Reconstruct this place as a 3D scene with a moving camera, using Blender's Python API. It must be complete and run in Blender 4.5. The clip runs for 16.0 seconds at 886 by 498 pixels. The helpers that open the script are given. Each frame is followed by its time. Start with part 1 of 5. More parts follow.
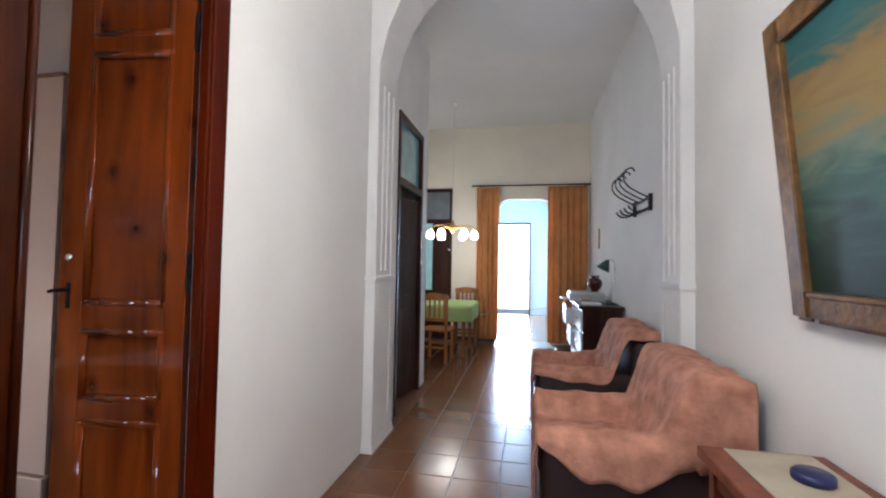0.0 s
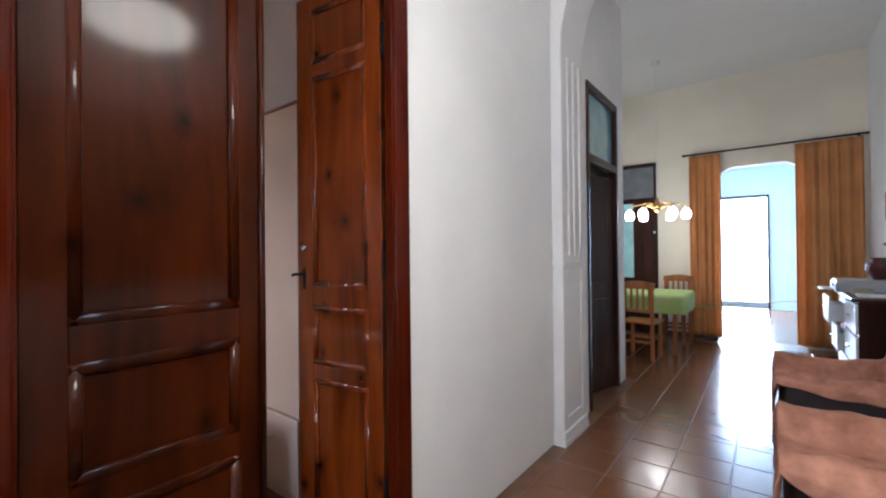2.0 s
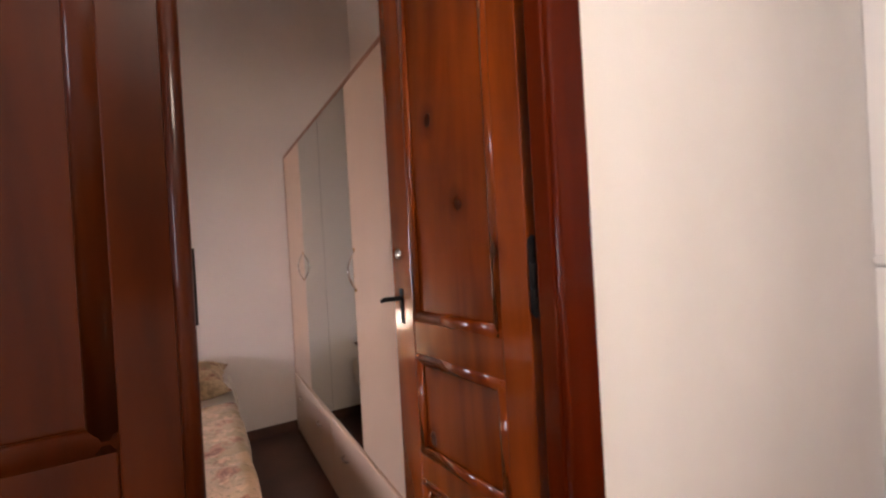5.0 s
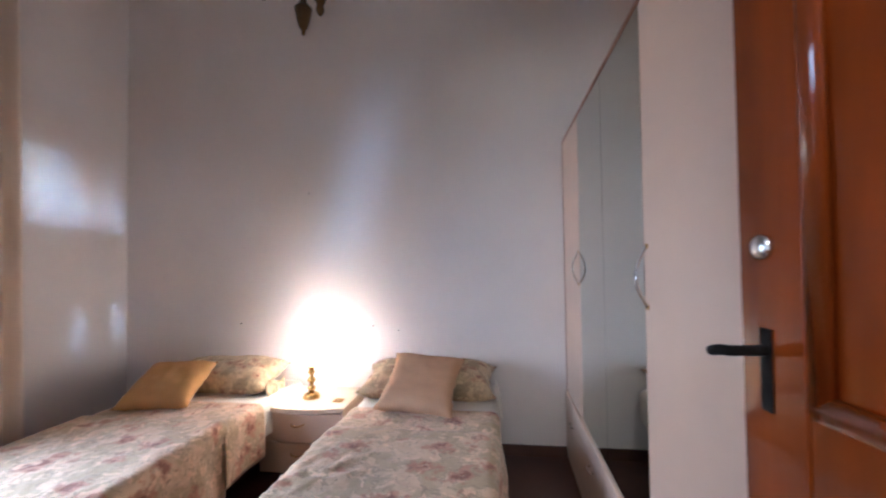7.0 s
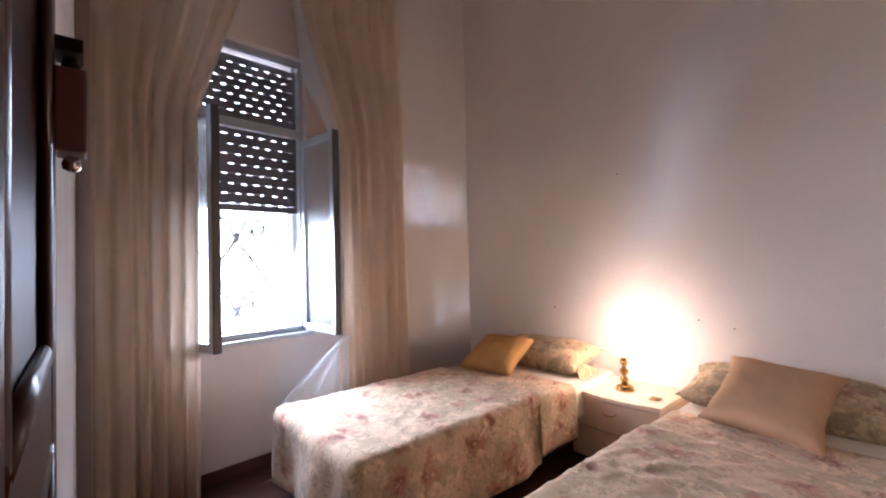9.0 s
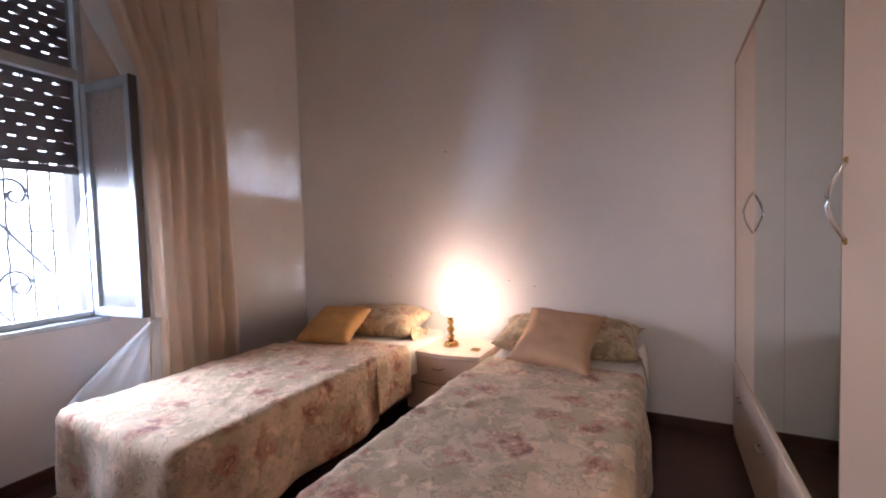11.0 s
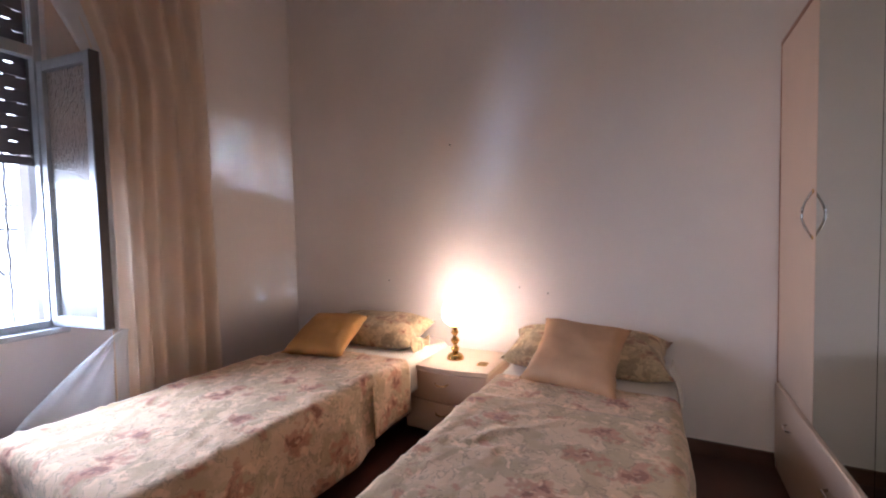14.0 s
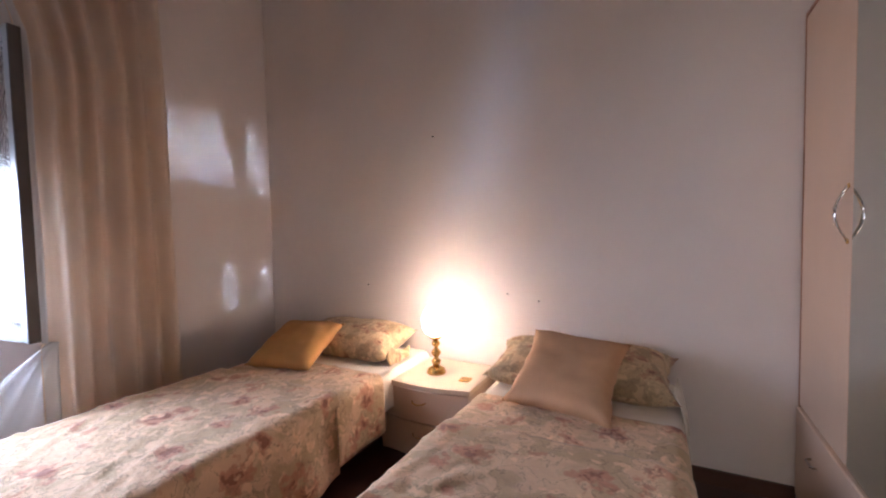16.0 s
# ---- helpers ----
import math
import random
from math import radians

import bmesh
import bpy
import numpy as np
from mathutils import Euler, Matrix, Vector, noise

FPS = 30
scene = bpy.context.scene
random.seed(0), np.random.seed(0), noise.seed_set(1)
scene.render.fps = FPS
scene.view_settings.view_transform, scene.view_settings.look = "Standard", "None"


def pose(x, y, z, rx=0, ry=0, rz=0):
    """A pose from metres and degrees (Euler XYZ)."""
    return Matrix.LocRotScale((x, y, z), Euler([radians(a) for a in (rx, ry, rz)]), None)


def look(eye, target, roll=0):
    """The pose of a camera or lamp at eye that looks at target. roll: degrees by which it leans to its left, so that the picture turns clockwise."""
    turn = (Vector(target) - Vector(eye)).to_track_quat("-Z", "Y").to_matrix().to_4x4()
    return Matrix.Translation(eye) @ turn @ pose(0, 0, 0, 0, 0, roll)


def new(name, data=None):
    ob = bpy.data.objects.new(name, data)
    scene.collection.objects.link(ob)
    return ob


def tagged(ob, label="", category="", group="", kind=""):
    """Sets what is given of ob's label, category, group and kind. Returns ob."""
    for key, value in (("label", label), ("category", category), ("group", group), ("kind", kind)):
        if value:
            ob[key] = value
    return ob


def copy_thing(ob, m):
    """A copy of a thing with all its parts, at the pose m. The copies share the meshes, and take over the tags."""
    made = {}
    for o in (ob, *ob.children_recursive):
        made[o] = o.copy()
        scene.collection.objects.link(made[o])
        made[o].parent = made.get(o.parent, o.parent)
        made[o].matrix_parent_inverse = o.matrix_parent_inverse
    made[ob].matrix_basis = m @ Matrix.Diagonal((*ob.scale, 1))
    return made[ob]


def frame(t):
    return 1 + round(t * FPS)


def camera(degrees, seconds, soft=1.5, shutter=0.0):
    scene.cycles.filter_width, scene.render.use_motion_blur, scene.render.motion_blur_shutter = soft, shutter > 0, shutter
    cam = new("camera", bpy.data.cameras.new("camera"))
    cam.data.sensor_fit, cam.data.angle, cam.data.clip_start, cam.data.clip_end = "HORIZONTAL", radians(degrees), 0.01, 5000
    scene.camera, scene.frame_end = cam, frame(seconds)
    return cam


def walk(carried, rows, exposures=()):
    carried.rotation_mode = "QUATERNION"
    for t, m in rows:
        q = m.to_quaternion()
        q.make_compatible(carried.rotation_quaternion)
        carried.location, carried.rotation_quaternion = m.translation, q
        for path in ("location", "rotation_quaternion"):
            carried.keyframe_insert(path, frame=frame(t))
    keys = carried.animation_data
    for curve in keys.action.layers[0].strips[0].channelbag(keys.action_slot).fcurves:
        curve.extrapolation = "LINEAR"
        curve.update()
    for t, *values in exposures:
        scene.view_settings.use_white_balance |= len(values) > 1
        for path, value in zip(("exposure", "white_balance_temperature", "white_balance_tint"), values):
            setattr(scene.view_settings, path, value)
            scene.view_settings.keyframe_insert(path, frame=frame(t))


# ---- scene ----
cam = camera(93.2, 16.0, soft=2.1, shutter=0.3)

PATH = [
    (0, (1.182, -0.281, 1.387), (0.781, 1.678, 1.455), 1.0),
    (0.5, (1.271, -0.217, 1.384), (0.572, 1.655, 1.454), 1.1),
    (0.8, (1.294, -0.218, 1.366), (0.274, 1.502, 1.4), -0.2),
    (1, (1.298, -0.21, 1.368), (0.231, 1.481, 1.387), -0.5),
    (1.5, (1.293, -0.2, 1.374), (0.1, 1.405, 1.388), -0.6),
    (2, (1.204, -0.163, 1.361), (-0.023, 1.417, 1.373), -0.6),
    (2.5, (1.044, -0.097, 1.379), (-0.221, 1.452, 1.393), -0.9),
    (2.8, (0.958, -0.062, 1.375), (-0.3, 1.493, 1.385), -0.8),
    (3, (0.931, -0.001, 1.381), (-0.331, 1.55, 1.388), -1.0),
    (3.2, (0.917, 0.058, 1.374), (-0.353, 1.604, 1.383), -1.0),
    (5.3, (0.441, 0.612, 1.402), (-1.412, 1.398, 1.409), -2.7),
    (5.5, (0.374, 0.671, 1.4), (-1.55, 1.277, 1.433), -1.9),
    (6, (0.232, 0.765, 1.398), (-1.769, 0.957, 1.448), -1.6),
    (6.2, (0.183, 0.769, 1.404), (-1.81, 0.924, 1.448), -1.7),
    (6.5, (0.11, 0.756, 1.399), (-1.887, 0.84, 1.446), -1.6),
    (7, (0.006, 0.696, 1.376), (-1.975, 0.425, 1.424), -0.8),
    (7.5, (-0.046, 0.663, 1.348), (-1.952, 0.057, 1.398), -0.2),
    (8, (-0.111, 0.7, 1.348), (-1.777, -0.407, 1.393), 0.8),
    (8.5, (-0.084, 0.649, 1.326), (-1.415, -0.802, 1.377), -1.3),
    (9, (-0.088, 0.721, 1.315), (-1.389, -0.798, 1.361), -1.4),
    (9.5, (-0.08, 0.739, 1.317), (-1.612, -0.547, 1.335), -1.3),
    (10, (-0.054, 0.766, 1.273), (-1.741, -0.307, 1.272), -1.5),
    (12.5, (-0.069, 0.727, 1.278), (-1.86, -0.154, 1.155), -1.5),
    (13, (-0.174, 0.665, 1.288), (-1.94, -0.269, 1.189), -1.5),
    (13.5, (-0.235, 0.587, 1.293), (-2.014, -0.323, 1.21), -1.5),
    (14, (-0.291, 0.594, 1.285), (-2.064, -0.326, 1.195), -1.3),
    (14.5, (-0.391, 0.576, 1.294), (-2.163, -0.346, 1.196), -1.4),
    (15, (-0.501, 0.565, 1.313), (-2.267, -0.368, 1.22), -1.3),
    (15.5, (-0.564, 0.58, 1.297), (-2.329, -0.355, 1.201), -1.1),
    (16, (-0.595, 0.601, 1.292), (-2.358, -0.338, 1.196), -1.2),
]
walk(cam, [(t, look(eye, target, roll)) for t, eye, target, roll in PATH],
     exposures=[(0.0, 0.50, 5250, 13), (3.2, 0.50, 5050, 12), (5.3, 0.80, 6400, 26), (6.0, 1.08, 6500, 25), (6.5, 1.04, 4850, 11), (7.0, 0.94, 4750, 11), (8.0, 0.60, 5550, 19), (9.0, 0.80, 5500, 19), (10.0, 0.58, 5500, 20), (12.5, 0.50, 5350, 19), (16.0, 0.46, 5550, 21)])

# ---- light ----
world = bpy.data.worlds.new("sky")
scene.world = world
world.use_nodes = True
wn = world.node_tree.nodes
sky = wn.new("ShaderNodeTexSky")
sky.sky_type = 'NISHITA'
sky.sun_disc = False
sky.sun_elevation = radians(55)
sky.sun_rotation = radians(200)
wn["Background"].inputs["Strength"].default_value = 0.12
world.node_tree.links.new(sky.outputs[0], wn["Background"].inputs["Color"])

sun = new("sun", bpy.data.lights.new("sun", 'SUN'))
sun.data.energy = 3.0
sun.data.angle = radians(0.5)
sun.data.color = (1.0, 0.95, 0.86)
sun.matrix_world = pose(0, -5, 12, 35, 0, 160)


def area_lamp(name, at, to, width, height, power, colour):
    lamp = new(name, bpy.data.lights.new(name, 'AREA'))
    lamp.data.shape = 'RECTANGLE'
    lamp.data.size, lamp.data.size_y = width, height
    lamp.data.energy = power
    lamp.data.color = colour
    lamp.matrix_world = look(at, to)
    return lamp


def bulb(name, at, power, colour, radius=0.04):
    lamp = new(name, bpy.data.lights.new(name, 'POINT'))
    lamp.data.energy = power
    lamp.data.color = colour
    lamp.data.shadow_soft_size = radius
    lamp.location = at
    return lamp


COOL = (0.80, 0.90, 1.0)
WARM = (1.0, 0.72, 0.46)
day = area_lamp("window_daylight", (-0.92, -2.29, 1.26), (-1.45, -1.0, 0.25), 0.72, 0.78, 15, COOL)
day.data.spread = radians(112)
area_lamp("street_light_daylight", (1.1, -2.06, 1.98), (1.1, 2.0, 1.5), 0.62, 0.92, 8, COOL)
area_lamp("patio_daylight", (0.76, 11.4, 1.3), (0.9, 7.0, 0.9), 0.85, 2.3, 165, COOL)
# fill lamp added before the closed dining wall, which has no window
area_lamp("dining_fill", (-2.9, 5.8, 1.8), (0, 5.8, 1.0), 1.2, 1.4, 8, COOL)
bulb("bedside_bulb", (-2.715, -0.60, 0.765), 9.8, WARM, 0.014)
bulb("hall_bulb", (1.1, 0.54, 2.48), 4.0, (1.0, 0.91, 0.78), 0.09)
bulb("dining_bulb", (0.0, 6.1, 1.72), 10.0, (1.0, 0.82, 0.6), 0.08)

# lamps added for the sun's glint off the street, thrown back on the window wall by the wardrobe's mirror doors
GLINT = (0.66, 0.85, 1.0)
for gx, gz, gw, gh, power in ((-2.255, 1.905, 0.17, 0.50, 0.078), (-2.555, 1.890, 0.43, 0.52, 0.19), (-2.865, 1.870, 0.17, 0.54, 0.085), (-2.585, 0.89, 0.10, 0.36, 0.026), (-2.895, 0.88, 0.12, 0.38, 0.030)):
    glint = area_lamp("added_mirror_glint", (gx + 0.80, 1.12, gz - 0.22), (gx, -2.26, gz), gw, gh, power, GLINT)
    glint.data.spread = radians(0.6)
# another lamp added for the glint the open casement's pane throws on the head wall
streak = area_lamp("added_casement_glint", (-0.70, -1.87, 1.62), (-2.996, -0.33, 1.98), 0.12, 1.30, 0.155, GLINT)
streak.matrix_world = look((-0.70, -1.87, 1.62), (-2.996, -0.33, 1.98), -15)
streak.data.spread = radians(12)

# ---- materials ----


def material(name, colour, rough=0.6, metal=0.0, vary=0.12, scale=6.0, bump=0.1, bump_scale=60.0, coat=0.0, second=None, stretch=(1, 1, 1), spec=0.5):
    """Principled surface with colour variation at two scales and a fine relief."""
    m = bpy.data.materials.new(name)
    m.use_nodes = True
    nt = m.node_tree
    n, l = nt.nodes, nt.links
    b = n["Principled BSDF"]
    b.inputs["Roughness"].default_value = rough
    b.inputs["Metallic"].default_value = metal
    b.inputs["Coat Weight"].default_value = coat
    b.inputs["Coat Roughness"].default_value = 0.12
    b.inputs["Specular IOR Level"].default_value = spec
    tc = n.new("ShaderNodeTexCoord")
    mp = n.new("ShaderNodeMapping")
    mp.inputs["Scale"].default_value = stretch
    l.new(tc.outputs["Object"], mp.inputs["Vector"])
    big = n.new("ShaderNodeTexNoise")
    big.inputs["Scale"].default_value = scale
    big.inputs["Detail"].default_value = 6
    fine = n.new("ShaderNodeTexNoise")
    fine.inputs["Scale"].default_value = bump_scale
    fine.inputs["Detail"].default_value = 4
    l.new(mp.outputs[0], big.inputs["Vector"])
    l.new(mp.outputs[0], fine.inputs["Vector"])
    ramp = n.new("ShaderNodeValToRGB")
    c2 = second or tuple(max(0, c * (1 - 2 * vary)) for c in colour)
    c1 = tuple(min(1, c * (1 + vary)) for c in colour)
    ramp.color_ramp.elements[0].position, ramp.color_ramp.elements[1].position = 0.3, 0.7
    ramp.color_ramp.elements[0].color = (*c2, 1)
    ramp.color_ramp.elements[1].color = (*c1, 1)
    l.new(big.outputs["Fac"], ramp.inputs[0])
    mix = n.new("ShaderNodeMix")
    mix.data_type = 'RGBA'
    mix.blend_type = 'MULTIPLY'
    mix.inputs[0].default_value = vary
    l.new(ramp.outputs[0], mix.inputs[6])
    l.new(fine.outputs["Color"], mix.inputs[7])
    l.new(mix.outputs[2], b.inputs["Base Color"])
    bm_ = n.new("ShaderNodeBump")
    bm_.inputs["Strength"].default_value = bump
    bm_.inputs["Distance"].default_value = 0.004
    l.new(fine.outputs["Fac"], bm_.inputs["Height"])
    l.new(bm_.outputs[0], b.inputs["Normal"])
    return m


def varnished_wood(name, dark, light, rough=0.25, coat=0.8, along='Z', knots=True, coat_rough=0.07):
    """Varnished pine or mahogany: stretched grain, a few knots, clear coat."""
    m = bpy.data.materials.new(name)
    m.use_nodes = True
    nt = m.node_tree
    n, l = nt.nodes, nt.links
    b = n["Principled BSDF"]
    b.inputs["Roughness"].default_value = rough
    b.inputs["Specular IOR Level"].default_value = 0.06
    b.inputs["Coat Weight"].default_value = coat
    b.inputs["Coat Roughness"].default_value = coat_rough
    tc = n.new("ShaderNodeTexCoord")
    mp = n.new("ShaderNodeMapping")
    mp.inputs["Scale"].default_value = {'Z': (3.5, 3.5, 0.5), 'X': (0.5, 3.5, 3.5), 'Y': (3.5, 0.5, 3.5)}[along]
    l.new(tc.outputs["Object"], mp.inputs["Vector"])
    g = n.new("ShaderNodeTexNoise")
    g.inputs["Scale"].default_value = 3.0
    g.inputs["Detail"].default_value = 4
    g.inputs["Distortion"].default_value = 0.5
    l.new(mp.outputs[0], g.inputs["Vector"])
    ramp = n.new("ShaderNodeValToRGB")
    ramp.color_ramp.elements[0].position, ramp.color_ramp.elements[1].position = 0.3, 0.72
    ramp.color_ramp.elements[0].color = (*dark, 1)
    ramp.color_ramp.elements[1].color = (*light, 1)
    l.new(g.outputs["Fac"], ramp.inputs[0])
    out = ramp.outputs[0]
    if knots:
        # dark knots, a little longer along the grain
        sp = n.new("ShaderNodeSeparateXYZ")
        l.new(tc.outputs["Object"], sp.inputs[0])
        cb = n.new("ShaderNodeCombineXYZ")
        l.new(sp.outputs["X"], cb.inputs["X"])
        l.new(sp.outputs["Z"], cb.inputs["Y"])
        km = n.new("ShaderNodeMapping")
        km.inputs["Scale"].default_value = (4.6, 3.2, 1)
        l.new(cb.outputs[0], km.inputs["Vector"])
        v = n.new("ShaderNodeTexVoronoi")
        v.voronoi_dimensions = '2D'
        v.inputs["Scale"].default_value = 1.0
        wob = n.new("ShaderNodeTexNoise")
        wob.inputs["Scale"].default_value = 9.0
        wob.inputs["Detail"].default_value = 3
        l.new(tc.outputs["Object"], wob.inputs["Vector"])
        wm = n.new("ShaderNodeMix")
        wm.data_type = 'VECTOR'
        wm.inputs[0].default_value = 0.14
        l.new(km.outputs[0], wm.inputs[4])
        l.new(wob.outputs["Color"], wm.inputs[5])
        l.new(wm.outputs[1], v.inputs["Vector"])
        kr = n.new("ShaderNodeValToRGB")
        kr.color_ramp.elements[0].position, kr.color_ramp.elements[1].position = 0.02, 0.16
        kr.color_ramp.elements[0].color = (0.22, 0.17, 0.15, 1)
        kr.color_ramp.elements[1].color = (1, 1, 1, 1)
        ke = kr.color_ramp.elements.new(0.06)
        ke.color = (0.60, 0.54, 0.50, 1)
        l.new(v.outputs["Distance"], kr.inputs[0])
        mx = n.new("ShaderNodeMix")
        mx.data_type = 'RGBA'
        mx.blend_type = 'MULTIPLY'
        mx.inputs[0].default_value = 1.0
        l.new(out, mx.inputs[6])
        l.new(kr.outputs[0], mx.inputs[7])
        out = mx.outputs[2]
    l.new(out, b.inputs["Base Color"])
    bp = n.new("ShaderNodeBump")
    bp.inputs["Strength"].default_value = 0.09
    bp.inputs["Distance"].default_value = 0.003
    l.new(g.outputs["Fac"], bp.inputs["Height"])
    l.new(bp.outputs[0], b.inputs["Normal"])
    l.new(bp.outputs[0], b.inputs["Coat Normal"])
    return m


def floral(name, ground, pinks, greens, scale=7.0):
    """Printed cotton: washed grey-green leaves, pink flowers with darker hearts and drawn outlines."""
    m = bpy.data.materials.new(name)
    m.use_nodes = True
    nt = m.node_tree
    n, l = nt.nodes, nt.links
    b = n["Principled BSDF"]
    b.inputs["Roughness"].default_value = 0.85
    b.inputs["Sheen Weight"].default_value = 0.15
    tc = n.new("ShaderNodeTexCoord")

    def noise_at(sc, detail, vector):
        t = n.new("ShaderNodeTexNoise")
        t.inputs["Scale"].default_value = sc
        t.inputs["Detail"].default_value = detail
        l.new(vector, t.inputs["Vector"])
        return t

    def layer(colour, factor, tint):
        mx = n.new("ShaderNodeMix")
        mx.data_type = 'RGBA'
        mx.inputs[7].default_value = (*tint, 1)
        l.new(factor, mx.inputs[0])
        l.new(colour, mx.inputs[6])
        return mx.outputs[2]

    def ramp(value, *stops):
        r = n.new("ShaderNodeValToRGB")
        e = r.color_ramp.elements
        e[0].position, e[0].color = stops[0][0], (stops[0][1],) * 3 + (1,)
        e[1].position, e[1].color = stops[-1][0], (stops[-1][1],) * 3 + (1,)
        for p, v in stops[1:-1]:
            k = e.new(p)
            k.color = (v, v, v, 1)
        l.new(value, r.inputs[0])
        return r.outputs[0]

    warp = noise_at(11, 3, tc.outputs["Object"])
    add = n.new("ShaderNodeMix")
    add.data_type = 'VECTOR'
    add.inputs[0].default_value = 0.16
    l.new(tc.outputs["Object"], add.inputs[4])
    l.new(warp.outputs["Color"], add.inputs[5])
    base = n.new("ShaderNodeRGB")
    base.outputs[0].default_value = (*ground, 1)
    c = base.outputs[0]
    leaves = noise_at(scale * 1.1, 4, add.outputs[1])
    c = layer(c, ramp(leaves.outputs["Fac"], (0.47, 0.0), (0.54, 0.5), (0.62, 0.65)), greens)
    v = n.new("ShaderNodeTexVoronoi")
    v.inputs["Scale"].default_value = scale
    l.new(add.outputs[1], v.inputs["Vector"])
    petal = noise_at(scale * 4.5, 2, tc.outputs["Object"])
    sm = n.new("ShaderNodeMath")
    sm.operation = 'MULTIPLY_ADD'
    sm.inputs[1].default_value = 0.55
    l.new(petal.outputs["Fac"], sm.inputs[0])
    l.new(v.outputs["Distance"], sm.inputs[2])
    c = layer(c, ramp(sm.outputs[0], (0.50, 0.65), (0.58, 0.5), (0.65, 0.0)), pinks)
    c = layer(c, ramp(sm.outputs[0], (0.40, 0.75), (0.46, 0.0)), tuple(x * 0.5 for x in pinks))
    line = noise_at(scale * 2.2, 2, add.outputs[1])
    c = layer(c, ramp(line.outputs["Fac"], (0.45, 0.0), (0.478, 0.5), (0.50, 0.0)), (0.15, 0.09, 0.055))
    light = noise_at(scale * 2.8, 1, add.outputs[1])
    c = layer(c, ramp(light.outputs["Fac"], (0.60, 0.0), (0.68, 0.55)), tuple(min(1, x * 1.35) for x in ground))
    l.new(c, b.inputs["Base Color"])
    weave = noise_at(26, 5, tc.outputs["Object"])
    bp = n.new("ShaderNodeBump")
    bp.inputs["Strength"].default_value = 0.55
    bp.inputs["Distance"].default_value = 0.012
    l.new(weave.outputs["Fac"], bp.inputs["Height"])
    l.new(bp.outputs[0], b.inputs["Normal"])
    return m


def glow(name, colour, strength):
    m = bpy.data.materials.new(name)
    m.use_nodes = True
    b = m.node_tree.nodes["Principled BSDF"]
    b.inputs["Base Color"].default_value = (*colour, 1)
    b.inputs["Emission Color"].default_value = (*colour, 1)
    b.inputs["Emission Strength"].default_value = strength
    return m


def clear_glass(name, rough=0.0, tint=(1, 1, 1), ripple=0.0):
    m = bpy.data.materials.new(name)
    m.use_nodes = True
    nt = m.node_tree
    b = nt.nodes["Principled BSDF"]
    b.inputs["Base Color"].default_value = (*tint, 1)
    b.inputs["Roughness"].default_value = rough
    b.inputs["Transmission Weight"].default_value = 1.0
    b.inputs["IOR"].default_value = 1.45
    if ripple:
        tc = nt.nodes.new("ShaderNodeTexCoord")
        v = nt.nodes.new("ShaderNodeTexVoronoi")
        v.inputs["Scale"].default_value = 70
        bp = nt.nodes.new("ShaderNodeBump")
        bp.inputs["Strength"].default_value = ripple
        bp.inputs["Distance"].default_value = 0.004
        nt.links.new(tc.outputs["Object"], v.inputs["Vector"])
        nt.links.new(v.outputs["Distance"], bp.inputs["Height"])
        nt.links.new(bp.outputs[0], b.inputs["Normal"])
    return m


PLASTER = material("white_plaster", (0.80, 0.79, 0.78), 0.8, vary=0.04, scale=1.3, bump=0.25, bump_scale=22)
BED_PLASTER = material("bedroom_plaster", (0.85, 0.765, 0.715), 0.7, vary=0.04, scale=1.1, bump=0.25, bump_scale=18)
CREAM_PLASTER = material("cream_plaster", (0.78, 0.72, 0.60), 0.8, vary=0.05, scale=1.3, bump=0.25, bump_scale=22)
CEILING = material("ceiling_paint", (0.78, 0.78, 0.77), 0.85, vary=0.03, scale=1.0, bump=0.15, bump_scale=30)
PATIO_BLUE = material("pale_blue_paint", (0.72, 0.82, 0.83), 0.8, vary=0.05, scale=1.5, bump=0.2)
# one varnished pine: the leaves' shade and light are put into two colours
SHADED_LEAF = varnished_wood("shaded_red_pine", (0.015, 0.0022, 0.0002), (0.055, 0.0090, 0.0004), 0.35, 0.30, coat_rough=0.11)
LIT_LEAF = varnished_wood("lit_worn_orange_pine", (0.082, 0.0120, 0.0008), (0.22, 0.039, 0.0028), 0.26, 0.9)
GAP_GREY = material("lit_gap_grey", (0.36, 0.36, 0.37), 0.7, vary=0.15, scale=9)
RUSTY_IRON = material("rusty_black_iron", (0.012, 0.009, 0.008), 0.8, 0.0, spec=0.15, vary=0.4, scale=40, bump=0.5, bump_scale=150)
FRAME_WOOD = varnished_wood("dark_varnished_frame", (0.035, 0.0036, 0.0003), (0.085, 0.009, 0.0007), 0.22, 0.35, knots=False)
DARK_WOOD = varnished_wood("dark_brown_wood", (0.018, 0.008, 0.006), (0.05, 0.02, 0.014), 0.35, 0.4, knots=False)
CHAIR_WOOD = varnished_wood("honey_wood", (0.22, 0.08, 0.025), (0.42, 0.18, 0.06), 0.35, 0.5, knots=False)
BASE_TILE = material("brown_skirting", (0.10, 0.042, 0.026), 0.35, vary=0.2, scale=5, bump=0.05)
TILE = material("terracotta_tile", (0.21, 0.088, 0.032), 0.22, vary=0.18, scale=2.2, bump=0.08, bump_scale=24, coat=0.25, second=(0.15, 0.058, 0.022))
GROUT = material("tile_grout", (0.17, 0.078, 0.034), 0.3, vary=0.2, coat=0.15)
BED_FLOOR = material("bedroom_floor_tile", (0.075, 0.020, 0.009), 0.4, vary=0.25, scale=4, bump=0.05, coat=0.1)
LAMINATE = material("cream_laminate", (0.70, 0.49, 0.35), 0.3, vary=0.03, scale=3, bump=0.02, coat=0.3)
